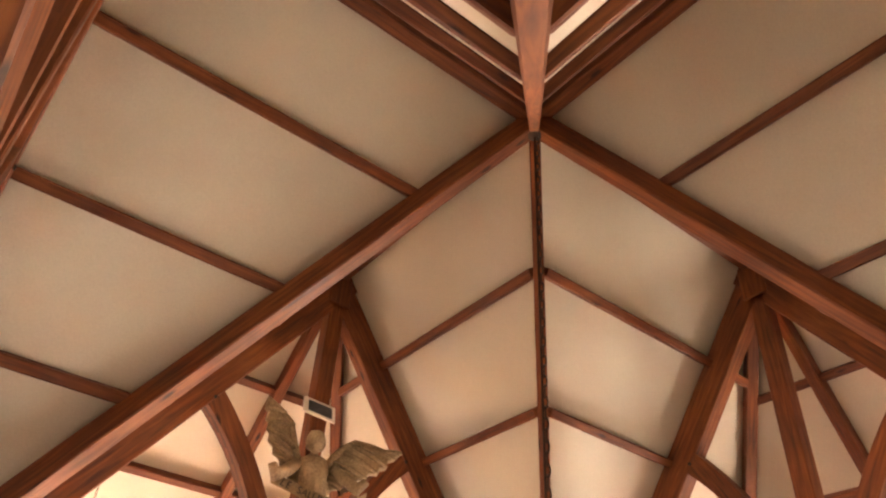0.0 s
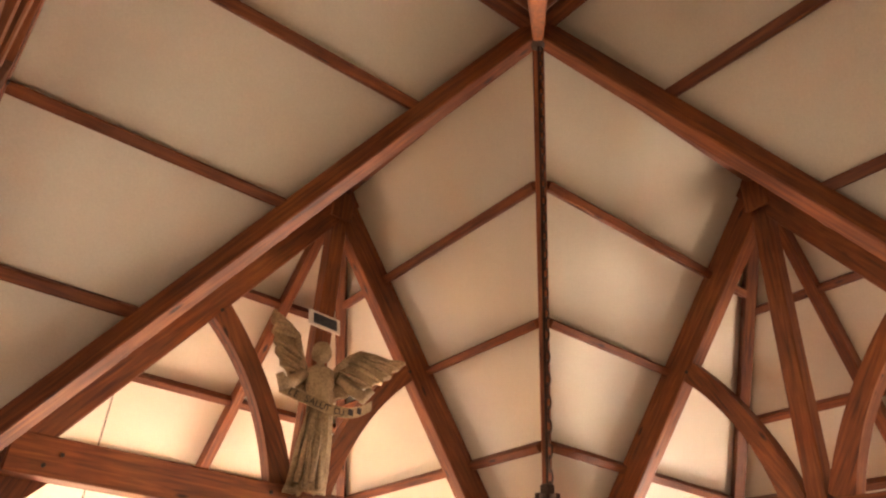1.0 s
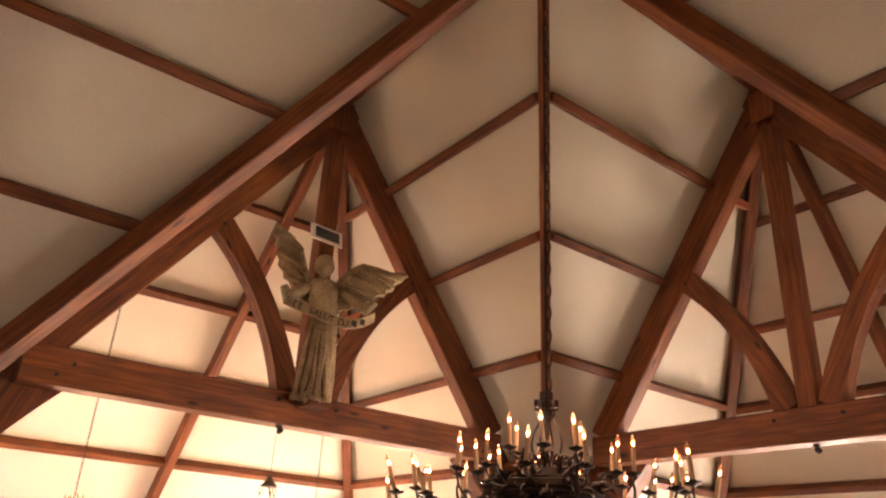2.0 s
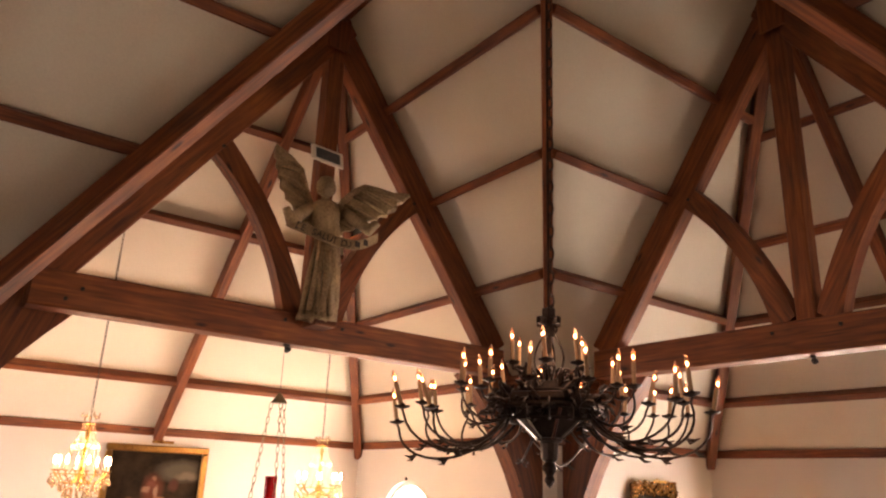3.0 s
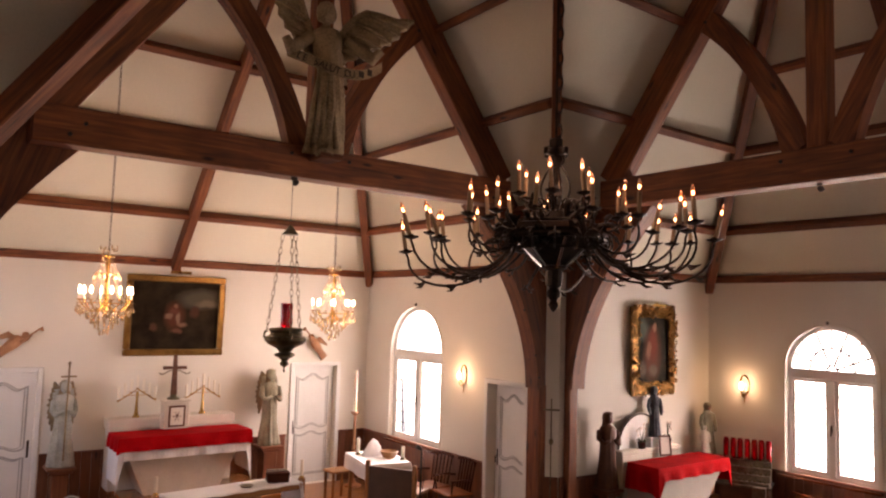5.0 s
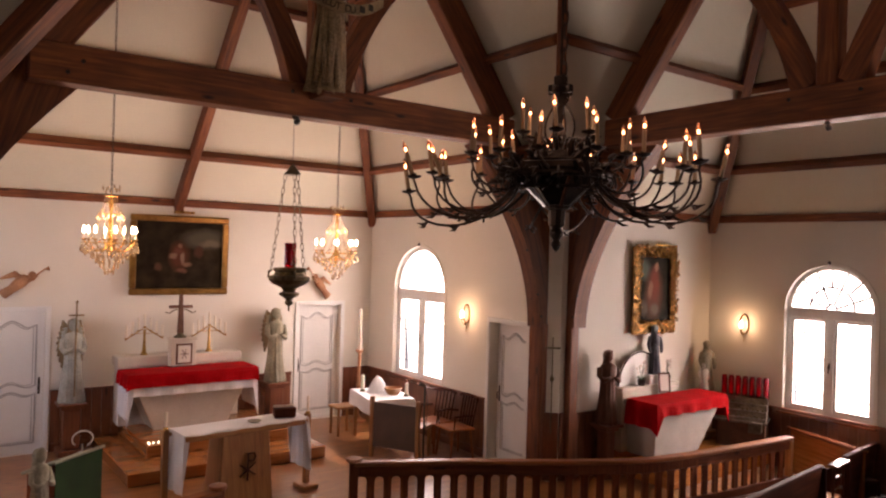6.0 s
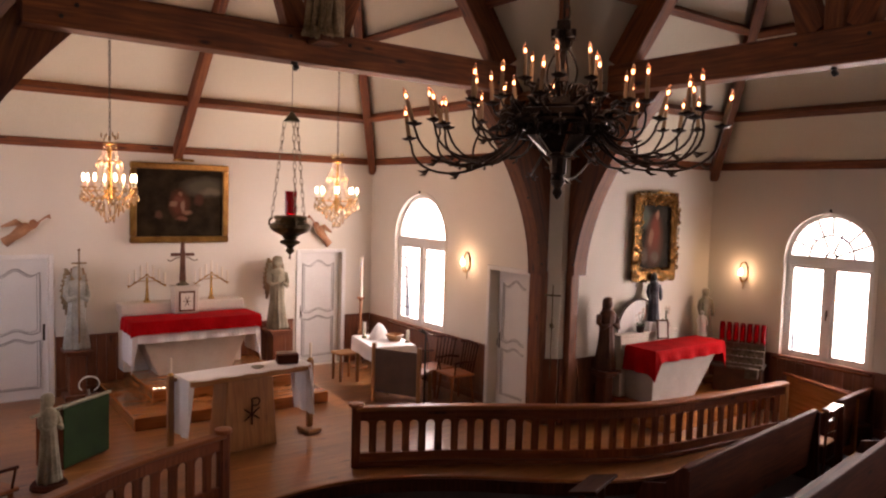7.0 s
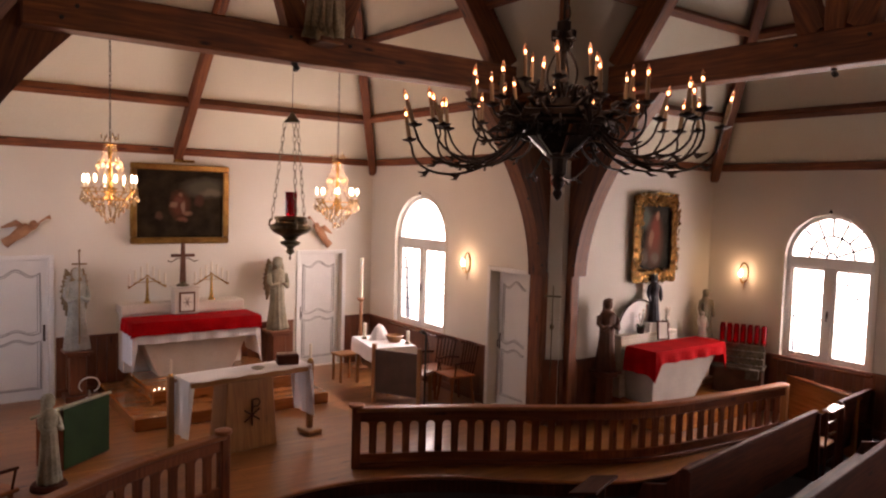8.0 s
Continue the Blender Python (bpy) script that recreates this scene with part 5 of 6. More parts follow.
# ---- high altar ----
def drape(x0, x1, y0, y1, z, drop_front, drop_side, thick=0.012, n=26, wave=0.012, corner=0.0, seed=0.0):
    """A cloth over a table top: a sheet with hanging, slightly waved edges; thick outwards."""
    bm = bmesh.new()
    ring = []
    def edge(pa, pb, k):
        return [(pa[0] + (pb[0] - pa[0]) * i / k, pa[1] + (pb[1] - pa[1]) * i / k) for i in range(k)]
    outline = edge((x0, y0), (x1, y0), n) + edge((x1, y0), (x1, y1), n // 2) + edge((x1, y1), (x0, y1), n) + edge((x0, y1), (x0, y0), n // 2)
    top = [bm.verts.new((x, y, z + thick)) for x, y in outline]
    bm.faces.new(top)
    prev = top
    for lev in range(1, 5):
        row = []
        for i, (x, y) in enumerate(outline):
            front, back, side = abs(y - y0) < 1e-6, abs(y - y1) < 1e-6, abs(x - x0) < 1e-6 or abs(x - x1) < 1e-6
            d = max(drop_front if front else 0, drop_side if side else 0, 0.015)
            if front and side:
                d += corner
            t = lev / 4
            out = thick + wave * (1.1 + math.sin(i * 1.15 + seed)) * t
            ox = (-out if abs(x - x0) < 1e-6 else out if abs(x - x1) < 1e-6 else 0)
            oy = (-out if front else out * 0.2 if back else 0)
            row.append(bm.verts.new((x + ox, y + oy, z + thick - d * t)))
        k = len(row)
        for i in range(k):
            bm.faces.new((prev[i], prev[(i + 1) % k], row[(i + 1) % k], row[i]))
        prev = row
    bmesh.ops.recalc_face_normals(bm, faces=bm.faces[:])
    bmesh.ops.solidify(bm, geom=bm.faces[:], thickness=0.004)
    return bm


def tapered(x0, x1, X0, X1, y0, y1, Y0, Y1, z0, z1, bevel=0.01):
    bm = bmesh.new()
    lo = [bm.verts.new((x, y, z0)) for x, y in ((x0, y0), (x1, y0), (x1, y1), (x0, y1))]
    hi = [bm.verts.new((x, y, z1)) for x, y in ((X0, Y0), (X1, Y0), (X1, Y1), (X0, Y1))]
    bm.faces.new(lo[::-1])
    bm.faces.new(hi)
    for i in range(4):
        bm.faces.new((lo[i], lo[(i + 1) % 4], hi[(i + 1) % 4], hi[i]))
    bmesh.ops.recalc_face_normals(bm, faces=bm.faces[:])
    bmesh.ops.bevel(bm, geom=bm.edges[:], offset=bevel, segments=1, affect="EDGES")
    return bm


al = thing("high_altar", pose(0.06, 7.88, 0.341), "cream stone altar tapering towards its foot", "altar")
part("body", tapered(-0.55, 0.55, -0.88, 0.88, -0.22, 0.30, -0.30, 0.30, 0.0, 0.74), STONE, al)
part("table_slab", box(-0.94, 0.94, -0.36, 0.26, 0.741, 0.83, 0.01), STONE, al)
tagged(part("altar_cloth", moved(drape(-0.945, 0.945, -0.365, 0.25, 0.0, 0.30, 0.62, n=34, wave=0.014, corner=0.12, seed=1), pose(0.06, 7.88, 1.172)), LINEN), "white linen cloth hanging over the high altar", "altar cloth")
tagged(part("altar_frontal", moved(drape(-0.965, 0.965, -0.395, 0.24, 0.0, 0.19, 0.19, n=30, wave=0.012, corner=0.03, seed=2), pose(0.06, 7.88, 1.189)), RED), "red cloth with hanging edge over the white altar cloth", "altar cloth")
gr = thing("altar_shelf", pose(0.04, 8.30, 0.341), "cream stone shelf behind the high altar", "shelf")
part("base", box(-0.92, 0.92, -0.16, 0.18, 0.0, 0.88, 0.01), STONE, gr)
part("ledge", box(-0.95, 0.95, -0.18, 0.18, 0.881, 1.03, 0.012), STONE, gr)
tb = thing("tabernacle", pose(0.01, 8.06, 1.21), "white tabernacle with a dark framed door", "tabernacle")
part("body", box(-0.19, 0.19, -0.10, 0.10, 0.0, 0.40, 0.012), STONE, tb)
part("roof", box(-0.21, 0.21, -0.115, 0.115, 0.401, 0.43, 0.01), STONE, tb)
dr = part("door", box(-0.125, 0.125, -0.115, -0.101, 0.03, 0.35, 0.004), BROWNFIG, tb, "dark wooden tabernacle door")
part("panel", box(-0.095, 0.095, -0.119, -0.116, 0.06, 0.32), PAPER, dr)
part("ornament", joined(*[tube([(0, -0.121, 0.19), (0.06 * math.cos(a), -0.121, 0.19 + 0.08 * math.sin(a))], 0.006, 5) for a in (math.pi * k / 3 for k in range(6))]), BROWNFIG, dr)
cr = thing("altar_cross", pose(-0.02, 8.08, 1.641) @ Matrix.Diagonal((1.06, 1.0, 1.08, 1)), "dark bronze standing crucifix on the tabernacle", "cross")
part("foot", lathe([(0.0, 0), (0.09, 0.0), (0.09, 0.02), (0.05, 0.04), (0.03, 0.07), (0, 0.07)], 14), BRONZE, cr)
part("shaft", tapered(-0.045, 0.045, -0.025, 0.025, -0.02, 0.02, -0.015, 0.015, 0.06, 0.62, 0.006), BROWNFIG, cr)
part("crossbar", box(-0.17, 0.17, -0.014, 0.014, 0.42, 0.465, 0.006), BROWNFIG, cr)
part("scroll", tube([(-0.22, 0, 0.37), (-0.17, 0, 0.35), (-0.08, 0, 0.40), (0.08, 0, 0.40), (0.17, 0, 0.35), (0.22, 0, 0.37)], 0.009, 6), BRONZE, cr)


def candelabrum(x):
    ob = thing("candelabrum", pose(x, 8.28, 1.372), "brass seven-light candelabrum with white candles", "candelabrum", "altar candelabra")
    part("stem", lathe([(0, 0), (0.055, 0), (0.05, 0.02), (0.03, 0.05), (0.022, 0.15), (0.016, 0.28), (0.02, 0.39), (0, 0.395)], 14), BRASS, ob)
    part("branches", joined(tube([(-0.28, 0, 0.24), (0, 0, 0.42), (0.28, 0, 0.24)], 0.011, 6), tube([(-0.16, 0, 0.33), (0.16, 0, 0.33)], 0.006, 6)), BRASS, ob)
    for k in range(-3, 4):
        xk, zk = k * 0.088, 0.42 - abs(k) * 0.056
        part("cup", moved(lathe([(0.006, 0), (0.026, 0.012), (0.028, 0.022), (0, 0.022)], 10), pose(xk, 0, zk)), BRASS, ob)
        part("candle", moved(lathe([(0.019, 0.02), (0.019, 0.205), (0, 0.207)], 8), pose(xk, 0, zk)), WAX, ob)
    return ob


candelabrum(-0.50)
candelabrum(0.50)

pc = thing("paschal_candle", pose(3.13, 7.98, 0.001), "tall white paschal candle on a tan turned stand", "candle stand")
part("stand", lathe([(0, 0), (0.15, 0), (0.15, 0.03), (0.06, 0.06), (0.03, 0.12), (0.028, 0.6), (0.045, 0.64), (0.028, 0.70), (0.026, 1.22), (0.07, 1.26), (0.07, 1.29), (0, 1.29)], 16), TANFIG, pc)
part("candle", lathe([(0.032, 1.29), (0.032, 2.0), (0.01, 2.01), (0, 2.02)], 14), WAX, pc)

# ---- front altar, ambo and chairs in the sanctuary ----
fa = thing("altar_table", pose(-0.143, 5.10, 0.001, 0, 0, 6), "light oak altar table on a flared central pillar", "altar table")
part("tabletop", box(-0.80, 0.80, -0.22, 0.24, 0.86, 0.93, 0.01), OAK, fa)
part("pillar", tapered(-0.38, 0.32, -0.33, 0.27, -0.22, 0.22, -0.18, 0.18, 0.0, 0.86), OAK, fa)
mono = [tube([(-0.03, -0.225, 0.30), (-0.03, -0.225, 0.62)], 0.012, 6), tube([(-0.13, -0.225, 0.36), (0.07, -0.225, 0.50)], 0.010, 6), tube([(-0.13, -0.225, 0.50), (0.07, -0.225, 0.36)], 0.010, 6),
        tube([(-0.03 + 0.005, -0.22, 0.62), (0.05, -0.22, 0.62), (0.075, -0.22, 0.575), (0.05, -0.22, 0.53), (-0.03, -0.22, 0.53)], 0.011, 6)]
part("carved_monogram", joined(*mono), DARKWOOD, fa, "dark carved monogram")
for s in (-1, 1):
    xl, yl = s * 0.885, 0.14 if s < 0 else -0.06
    lg = part("leg", box(xl - 0.035, xl + 0.035, yl - 0.035, yl + 0.035, 0.06, 0.955, 0.008), OAK, fa)
    part("foot", box(xl - 0.11, xl + 0.11, yl - 0.14, yl + 0.14, 0.0, 0.06, 0.012), OAK, lg)
    part("side_rail", box(min(xl, s * 0.78), max(xl, s * 0.78), yl - 0.02, yl + 0.02, 0.875, 0.915, 0.004), OAK, lg)
tagged(part("altar_cloth", moved(drape(-0.81, 0.81, -0.205, 0.225, 0.0, 0.012, 0.67, n=26, wave=0.014, seed=4), pose(-0.143, 5.10, 0.932, 0, 0, 6)), LINEN), "white linen cloth hanging over both table ends", "altar cloth")
bk = thing("missal_stand", pose(0.42, 5.15, 0.949, 0, 0, 165), "open book lying on a low wooden book stand", "book stand")
part("stand", tapered(-0.13, 0.13, -0.14, 0.14, -0.09, 0.10, 0.0, 0.10, 0.0, 0.12, 0.006), DARKWOOD, bk)
for s in (-1, 1):
    part("page_block", moved(box(0.004, 0.13, -0.09, 0.09, 0.0, 0.018, 0.005), pose(0, -0.050, 0.066, 53, 0, 0) @ pose(0, 0, 0, 0, 0, 0 if s > 0 else 180)), PAPER, bk)
tagged(part("paten", moved(lathe([(0, 0), (0.06, 0), (0.085, 0.015), (0.08, 0.017), (0, 0.006)], 18), pose(-0.01, 5.06, 0.949)), BRONZE), "small dark round dish on the altar cloth", "dish")
for u, v, z, h in ((-0.885, 0.14, 0.957, 0.20), (0.885, -0.06, 0.957, 0.22)):
    cs = thing("altar_candle", pose(-0.143, 5.10, 0, 0, 0, 6) @ pose(u, v, z), "cream candle in a low brass holder", "candle", "altar candles")
    part("holder", lathe([(0, 0), (0.034, 0), (0.03, 0.012), (0.022, 0.03), (0, 0.03)], 12), BRASS, cs)
    part("candle", lathe([(0.018, 0.03), (0.018, h), (0, h + 0.004)], 10), WAX, cs)

for k in range(3):
    tl = thing("tea_light", pose(-0.755 + 0.062 * k, 6.885 + 0.012 * (k % 2), 0.342) @ Matrix.Diagonal((0.7, 0.7, 0.7, 1)), "small lit tea light on the altar step", "candle", "tea lights")
    part("cup", lathe([(0, 0), (0.024, 0), (0.026, 0.018), (0.022, 0.018), (0, 0.012)], 12), STEEL, tl)
    part("flame", lathe([(0, 0.016), (0.007, 0.024), (0.008, 0.032), (0.003, 0.046), (0, 0.052)], 8), FLAMEHOT, tl, smooth=True)

am = thing("lectern", pose(-1.89, 5.50, 0.001, 0, 0, 38), "wooden reading desk hung with dark green cloth", "lectern")
part("body", box(-0.34, 0.34, -0.02, 0.36, 0.0, 0.54, 0.01), RAILWOOD, am)
part("desk", moved(box(-0.38, 0.38, -0.06, 0.42, 0, 0.035, 0.008), pose(0, 0, 0.68, -20, 0, 0)), mottled("pale sage cloth", (0.26, 0.28, 0.21), (0.38, 0.39, 0.30), 4, 120, 0.9, 0.2), am, "desk top under a pale sage cloth")
tagged(part("lectern_cloth", moved(box(-0.35, 0.35, -0.036, -0.024, 0.02, 0.70, 0.003), pose(-1.89, 5.50, 0.001, 0, 0, 38)), GREEN), "dark green antependium hanging on the reading desk", "cloth")
rl = thing("reading_lamp", pose(-1.81, 5.68, 0.672), "small white ring-shaped reading lamp on the desk", "lamp")
part("base", lathe([(0, 0), (0.05, 0), (0.045, 0.012), (0.012, 0.02), (0.01, 0.10), (0, 0.10)], 12), STEEL, rl)
part("ring", tube([(0.11 * math.cos(a), 0, 0.16 + 0.09 * math.sin(a)) for a in (math.pi * (k / 14 * 1.6 - 0.35) for k in range(15))], 0.009, 6), WHITE, rl)
figure(0.92, AGEDFIG, "saint_statue", "small pale green robed saint statue beside the reading desk", pose(-2.35, 4.85, 0.06, 0, 0, 30), arms="folded", width=0.72, seed=6.0)
tagged(part("plinth", lathe([(0, 0.001), (0.18, 0.001), (0.18, 0.03), (0.16, 0.06), (0, 0.06)], 16), DARKWOOD, m=pose(-2.35, 4.85, 0)), "round base under the small saint statue", "plinth")


def spindle_chair(m, label="brown wooden armchair with a spindle back"):
    ob = thing("armchair", m, label, "chair", "sanctuary chairs")
    part("seat", box(-0.23, 0.23, -0.22, 0.22, 0.42, 0.46, 0.015), HANDRAIL, ob)
    for sx in (-1, 1):
        for sy in (-1, 1):
            part("leg", tube([(sx * 0.17, sy * 0.16, 0.42), (sx * 0.21, sy * 0.20, 0.0)], [0.024, 0.017], 7), HANDRAIL, ob)
        part("arm", tube([(sx * 0.22, 0.19, 0.64), (sx * 0.25, 0.0, 0.66), (sx * 0.25, -0.18, 0.65)], 0.016, 7), DARKWOOD, ob)
        part("arm_post", tube([(sx * 0.21, -0.15, 0.46), (sx * 0.25, -0.16, 0.65)], 0.011, 6), DARKWOOD, ob)
    for k in range(6):
        x = -0.17 + 0.068 * k
        part("spindle", tube([(x, 0.19, 0.46), (x * 1.12, 0.27, 0.88)], 0.012, 6), DARKWOOD, ob)
    part("top_rail", tube([(-0.23, 0.24, 0.88), (-0.1, 0.275, 0.90), (0.1, 0.275, 0.90), (0.23, 0.24, 0.88)], 0.022, 8), DARKWOOD, ob)
    return ob


spindle_chair(pose(3.24, 5.80, 0.001, 0, 0, -80))
spindle_chair(pose(3.28, 5.30, 0.001, 0, 0, -95))
spindle_chair(pose(-3.03, 3.85, 0.001, 0, 0, 120))

hb = thing("presider_chair", pose(2.382, 5.60, 0.001, 0, 0, -60), "oak chair with a broad back in shaded brown", "chair")
for s in (-1, 1):
    part("post", box(s * 0.38 - 0.03, s * 0.38 + 0.03, -0.03, 0.03, 0.0, 0.90, 0.008), OAK, hb)
    part("leg", box(s * 0.36 - 0.025, s * 0.36 + 0.025, 0.42, 0.47, 0.0, 0.44, 0.006), OAK, hb)
# shade on the back panel is put into its dark brown
part("back_panel", box(-0.35, 0.35, -0.015, 0.015, 0.16, 0.82, 0.004), mottled("shaded brown back", (0.060, 0.030, 0.016), (0.105, 0.055, 0.030), scale=4, fine=80, rough=0.6, bump=0.2), hb, "plain brown back, darkened as in shade")
part("seat", box(-0.40, 0.40, 0.0, 0.49, 0.44, 0.49, 0.01), OAK, hb)

ct = thing("credence_table", pose(2.76, 6.59, 0.001, 0, 0, -12), "small wooden side table under a white cloth", "table")
part("tabletop", box(-0.34, 0.34, -0.50, 0.50, 0.72, 0.76, 0.008), OAK, ct)
for sx in (-1, 1):
    for sy in (-1, 1):
        part("leg", box(sx * 0.29 - 0.025, sx * 0.29 + 0.025, sy * 0.44 - 0.025, sy * 0.44 + 0.025, 0.0, 0.72, 0.006), OAK, ct)
tagged(part("tablecloth", moved(drape(-0.36, 0.36, -0.52, 0.52, 0.0, 0.22, 0.22, n=20, wave=0.014, seed=5), pose(2.76, 6.59, 0.762, 0, 0, -12)), LINEN), "white cloth on the side table by the window", "tablecloth")
for x, y, h, mat in ((2.58, 6.89, 0.26, WAX), (3.00, 6.23, 0.20, WAX)):
    cs = thing("side_candle", pose(x, y, 0.778), "cream candle standing on the side table", "candle", "side candles")
    part("holder", lathe([(0, 0), (0.05, 0), (0.045, 0.02), (0.02, 0.04), (0, 0.04)], 12), BRONZE, cs)
    part("candle", lathe([(0.028, 0.04), (0.028, h), (0, h + 0.004)], 12), mat, cs)
tagged(part("folded_cloth", rough_up(moved(lathe([(0.0, 0.0), (0.13, 0.0), (0.11, 0.10), (0.06, 0.22), (0.0, 0.26)], 14, 1.4, 0.7), pose(2.76, 6.73, 0.779)), 0.03, 7), LINEN), "white folded cloth heaped on the side table", "cloth")
tagged(part("basket", moved(lathe([(0, 0), (0.10, 0), (0.15, 0.10), (0.14, 0.105), (0.09, 0.015), (0, 0.012)], 16), pose(2.90, 6.47, 0.779)), OAK), "shallow reddish wooden bowl on the side table", "bowl")
st = thing("stool", pose(2.47, 7.33, 0.001), "plain wooden stool by the corner", "stool")
part("seat", box(-0.19, 0.19, -0.17, 0.17, 0.44, 0.48, 0.01), OAK, st)
for sx in (-1, 1):
    for sy in (-1, 1):
        part("leg", box(sx * 0.15 - 0.018, sx * 0.15 + 0.018, sy * 0.13 - 0.018, sy * 0.13 + 0.018, 0.0, 0.44, 0.004), OAK, st)
mc = thing("microphone_stand", pose(2.70, 5.30, 0.001), "black microphone on a thin stand", "microphone")
part("base", lathe([(0, 0), (0.13, 0), (0.125, 0.015), (0.02, 0.03), (0, 0.03)], 16), BLACK, mc)
part("pole", tube([(0, 0, 0.02), (0, 0, 1.10)], 0.014, 7), BLACK, mc)
part("microphone", tube([(0, 0, 1.10), (-0.03, 0.01, 1.13), (-0.08, 0.02, 1.16)], [0.016, 0.028, 0.036], 8), BLACK, mc)
part("cable", tube([(0.012, 0, 1.05), (0.05, 0.0, 0.95), (0.055, 0, 0.7), (0.02, 0, 0.4)], 0.005, 5), BLACK, mc)

# hanging cross on the corner between the timbers
hc = thing("wall_cross", pose(A + 0.06, A + 0.06, 1.55, 0, 0, -45), "tall thin dark bronze processional cross on the corner wall", "cross")
part("staff", tube([(0, -0.04, -0.9), (0, -0.04, 0.42)], 0.009, 6), BRONZE, hc)
part("crossbar", box(-0.11, 0.11, -0.05, -0.03, 0.26, 0.285, 0.004), BRONZE, hc)
part("knop", moved(lathe([(0, -0.05), (0.03, -0.02), (0.03, 0.02), (0, 0.05)], 10), pose(0, -0.04, -0.15)), BRONZE, hc)

# ---- side altar in the transept ----
P = 0.151
sa = thing("side_altar", pose(5.66, 3.13, 0.301), "white side altar tapering towards its foot", "altar")
part("body", tapered(-0.74, 0.26, -0.82, 0.74, -0.24, 0.24, -0.30, 0.24, 0.0, 0.71), SIDESTONE, sa)
part("table_slab", box(-0.86, 0.76, -0.34, 0.24, 0.711, 0.78, 0.008), SIDESTONE, sa)
tagged(part("altar_cloth", moved(drape(-0.875, 0.775, -0.36, 0.16, 0.0, 0.17, 0.34, n=26, wave=0.026, corner=0.08, seed=7), pose(5.66, 3.13, 1.083)), RED), "red cloth over the side altar with a hanging fold", "altar cloth")
sh = thing("side_altar_shelf", pose(5.74, 3.49, P), "white shelf at the back of the side altar", "shelf")
part("base", box(-0.92, 0.36, -0.09, 0.10, 0.301 - P, 1.00, 0.008), STONE, sh)
part("ledge", box(-0.94, 0.38, -0.10, 0.10, 1.001, 1.06, 0.008), STONE, sh)
ar = thing("arched_panel", pose(5.34, 3.52, P + 1.061), "white arched panel with a dark curved edge", "panel")
part("panel", slab([(-0.46, 0.0)] + [(x, z) for x, z in arc(0.46, 0.0, math.pi, 0.0, 20)][1:], 0.03, 1), WHITE, ar)
part("edging", tube([(x, 0.0, z) for x, z in arc(0.47, 0.012, math.pi, 0.0, 24)], 0.014, 6), IRON, ar)
tagged(part("statue_block", box(5.44, 5.78, 3.40, 3.58, P + 1.061, P + 1.20, 0.008), WHITE), "white block under the dark statue", "plinth")
figure(0.72, DARKBLUE, "saint_statue", "dark blue draped saint statue on the side altar", pose(5.62, 3.48, P + 1.20, 0, 0, -25), width=0.78, arms="down", seed=8.0)
pf = thing("photo_frame", pose(5.64, 3.29, 1.10, -8, 0, -18), "small picture in a dark wooden frame", "picture frame")
part("frame", joined(box(-0.10, -0.075, -0.01, 0.01, 0, 0.29, 0.003), box(0.075, 0.10, -0.01, 0.01, 0, 0.29, 0.003), box(-0.075, 0.075, -0.01, 0.01, 0, 0.025, 0.003), box(-0.075, 0.075, -0.01, 0.01, 0.265, 0.29, 0.003)), BROWNFIG, pf)
part("print", box(-0.074, 0.074, -0.004, 0.004, 0.026, 0.264), PAPER, pf)


def potted(x, y, z, seed):
    rng = random.Random(seed)
    ob = thing("potted_plant", pose(x, y, z), "small flowering plant in a dark pot", "plant", "potted plants")
    part("pot", lathe([(0, 0), (0.05, 0), (0.065, 0.09), (0.06, 0.095), (0.05, 0.08), (0, 0.08)], 12), IRON, ob)
    stems, leaves, petals = [], [], []
    for k in range(3):
        a, h = rng.uniform(0, 6.3), rng.uniform(0.24, 0.36)
        tip = Vector((0.05 * math.cos(a), 0.03 * math.sin(a), h))
        stems.append(tube([(0, 0, 0.08), (tip.x * 0.3, tip.y * 0.3, h * 0.6), tip], 0.004, 5))
        for j in range(4):
            c = tip + Vector((rng.uniform(-0.05, 0.05), rng.uniform(-0.04, 0.04), rng.uniform(-0.10, 0.03)))
            petals.append(moved(lathe([(0, -0.006), (0.02, 0.0), (0.012, 0.010), (0, 0.012)], 6), Matrix.Translation(c) @ pose(0, 0, 0, rng.uniform(0, 90), rng.uniform(0, 90), 0)))
        leaves.append(tube([(0, 0, 0.08), (0.06 * math.cos(a + 2), 0.05 * math.sin(a + 2), 0.13), (0.11 * math.cos(a + 2), 0.08 * math.sin(a + 2), 0.10)], [0.006, 0.018, 0.003], 5))
    part("stem", joined(*stems), LEAF, ob)
    part("leaves", joined(*leaves), LEAF, ob)
    part("blossom", joined(*petals), PETAL, ob)


potted(5.94, 3.49, P + 1.061, 1)
potted(5.27, 3.43, P + 1.061, 2)

pedestal(4.52, 3.42, 0.26, 0.74, 0.001)
figure(1.02, BROWNFIG, "saint_statue", "brown carved saint statue on a wooden pedestal", pose(4.52, 3.42, 0.741, 0, 0, -20), width=0.86, arms="folded", crown=0.04, seed=9.0)
pedestal(6.84, 3.40, 0.24, 0.86 + P - 0.301, 0.301, OAK)
figure(0.78, PALEGREEN, "saint_statue", "pale painted saint statue on a light wooden pedestal", pose(6.84, 3.40, P + 0.86, 0, 0, -30), width=0.80, arms="down", seed=10.0)
figure(0.44, STONE, "child_statue", "small white child statue beside the pale saint", pose(6.68, 3.34, P + 0.86, 0, 0, -30), arms="down", seed=11.0)

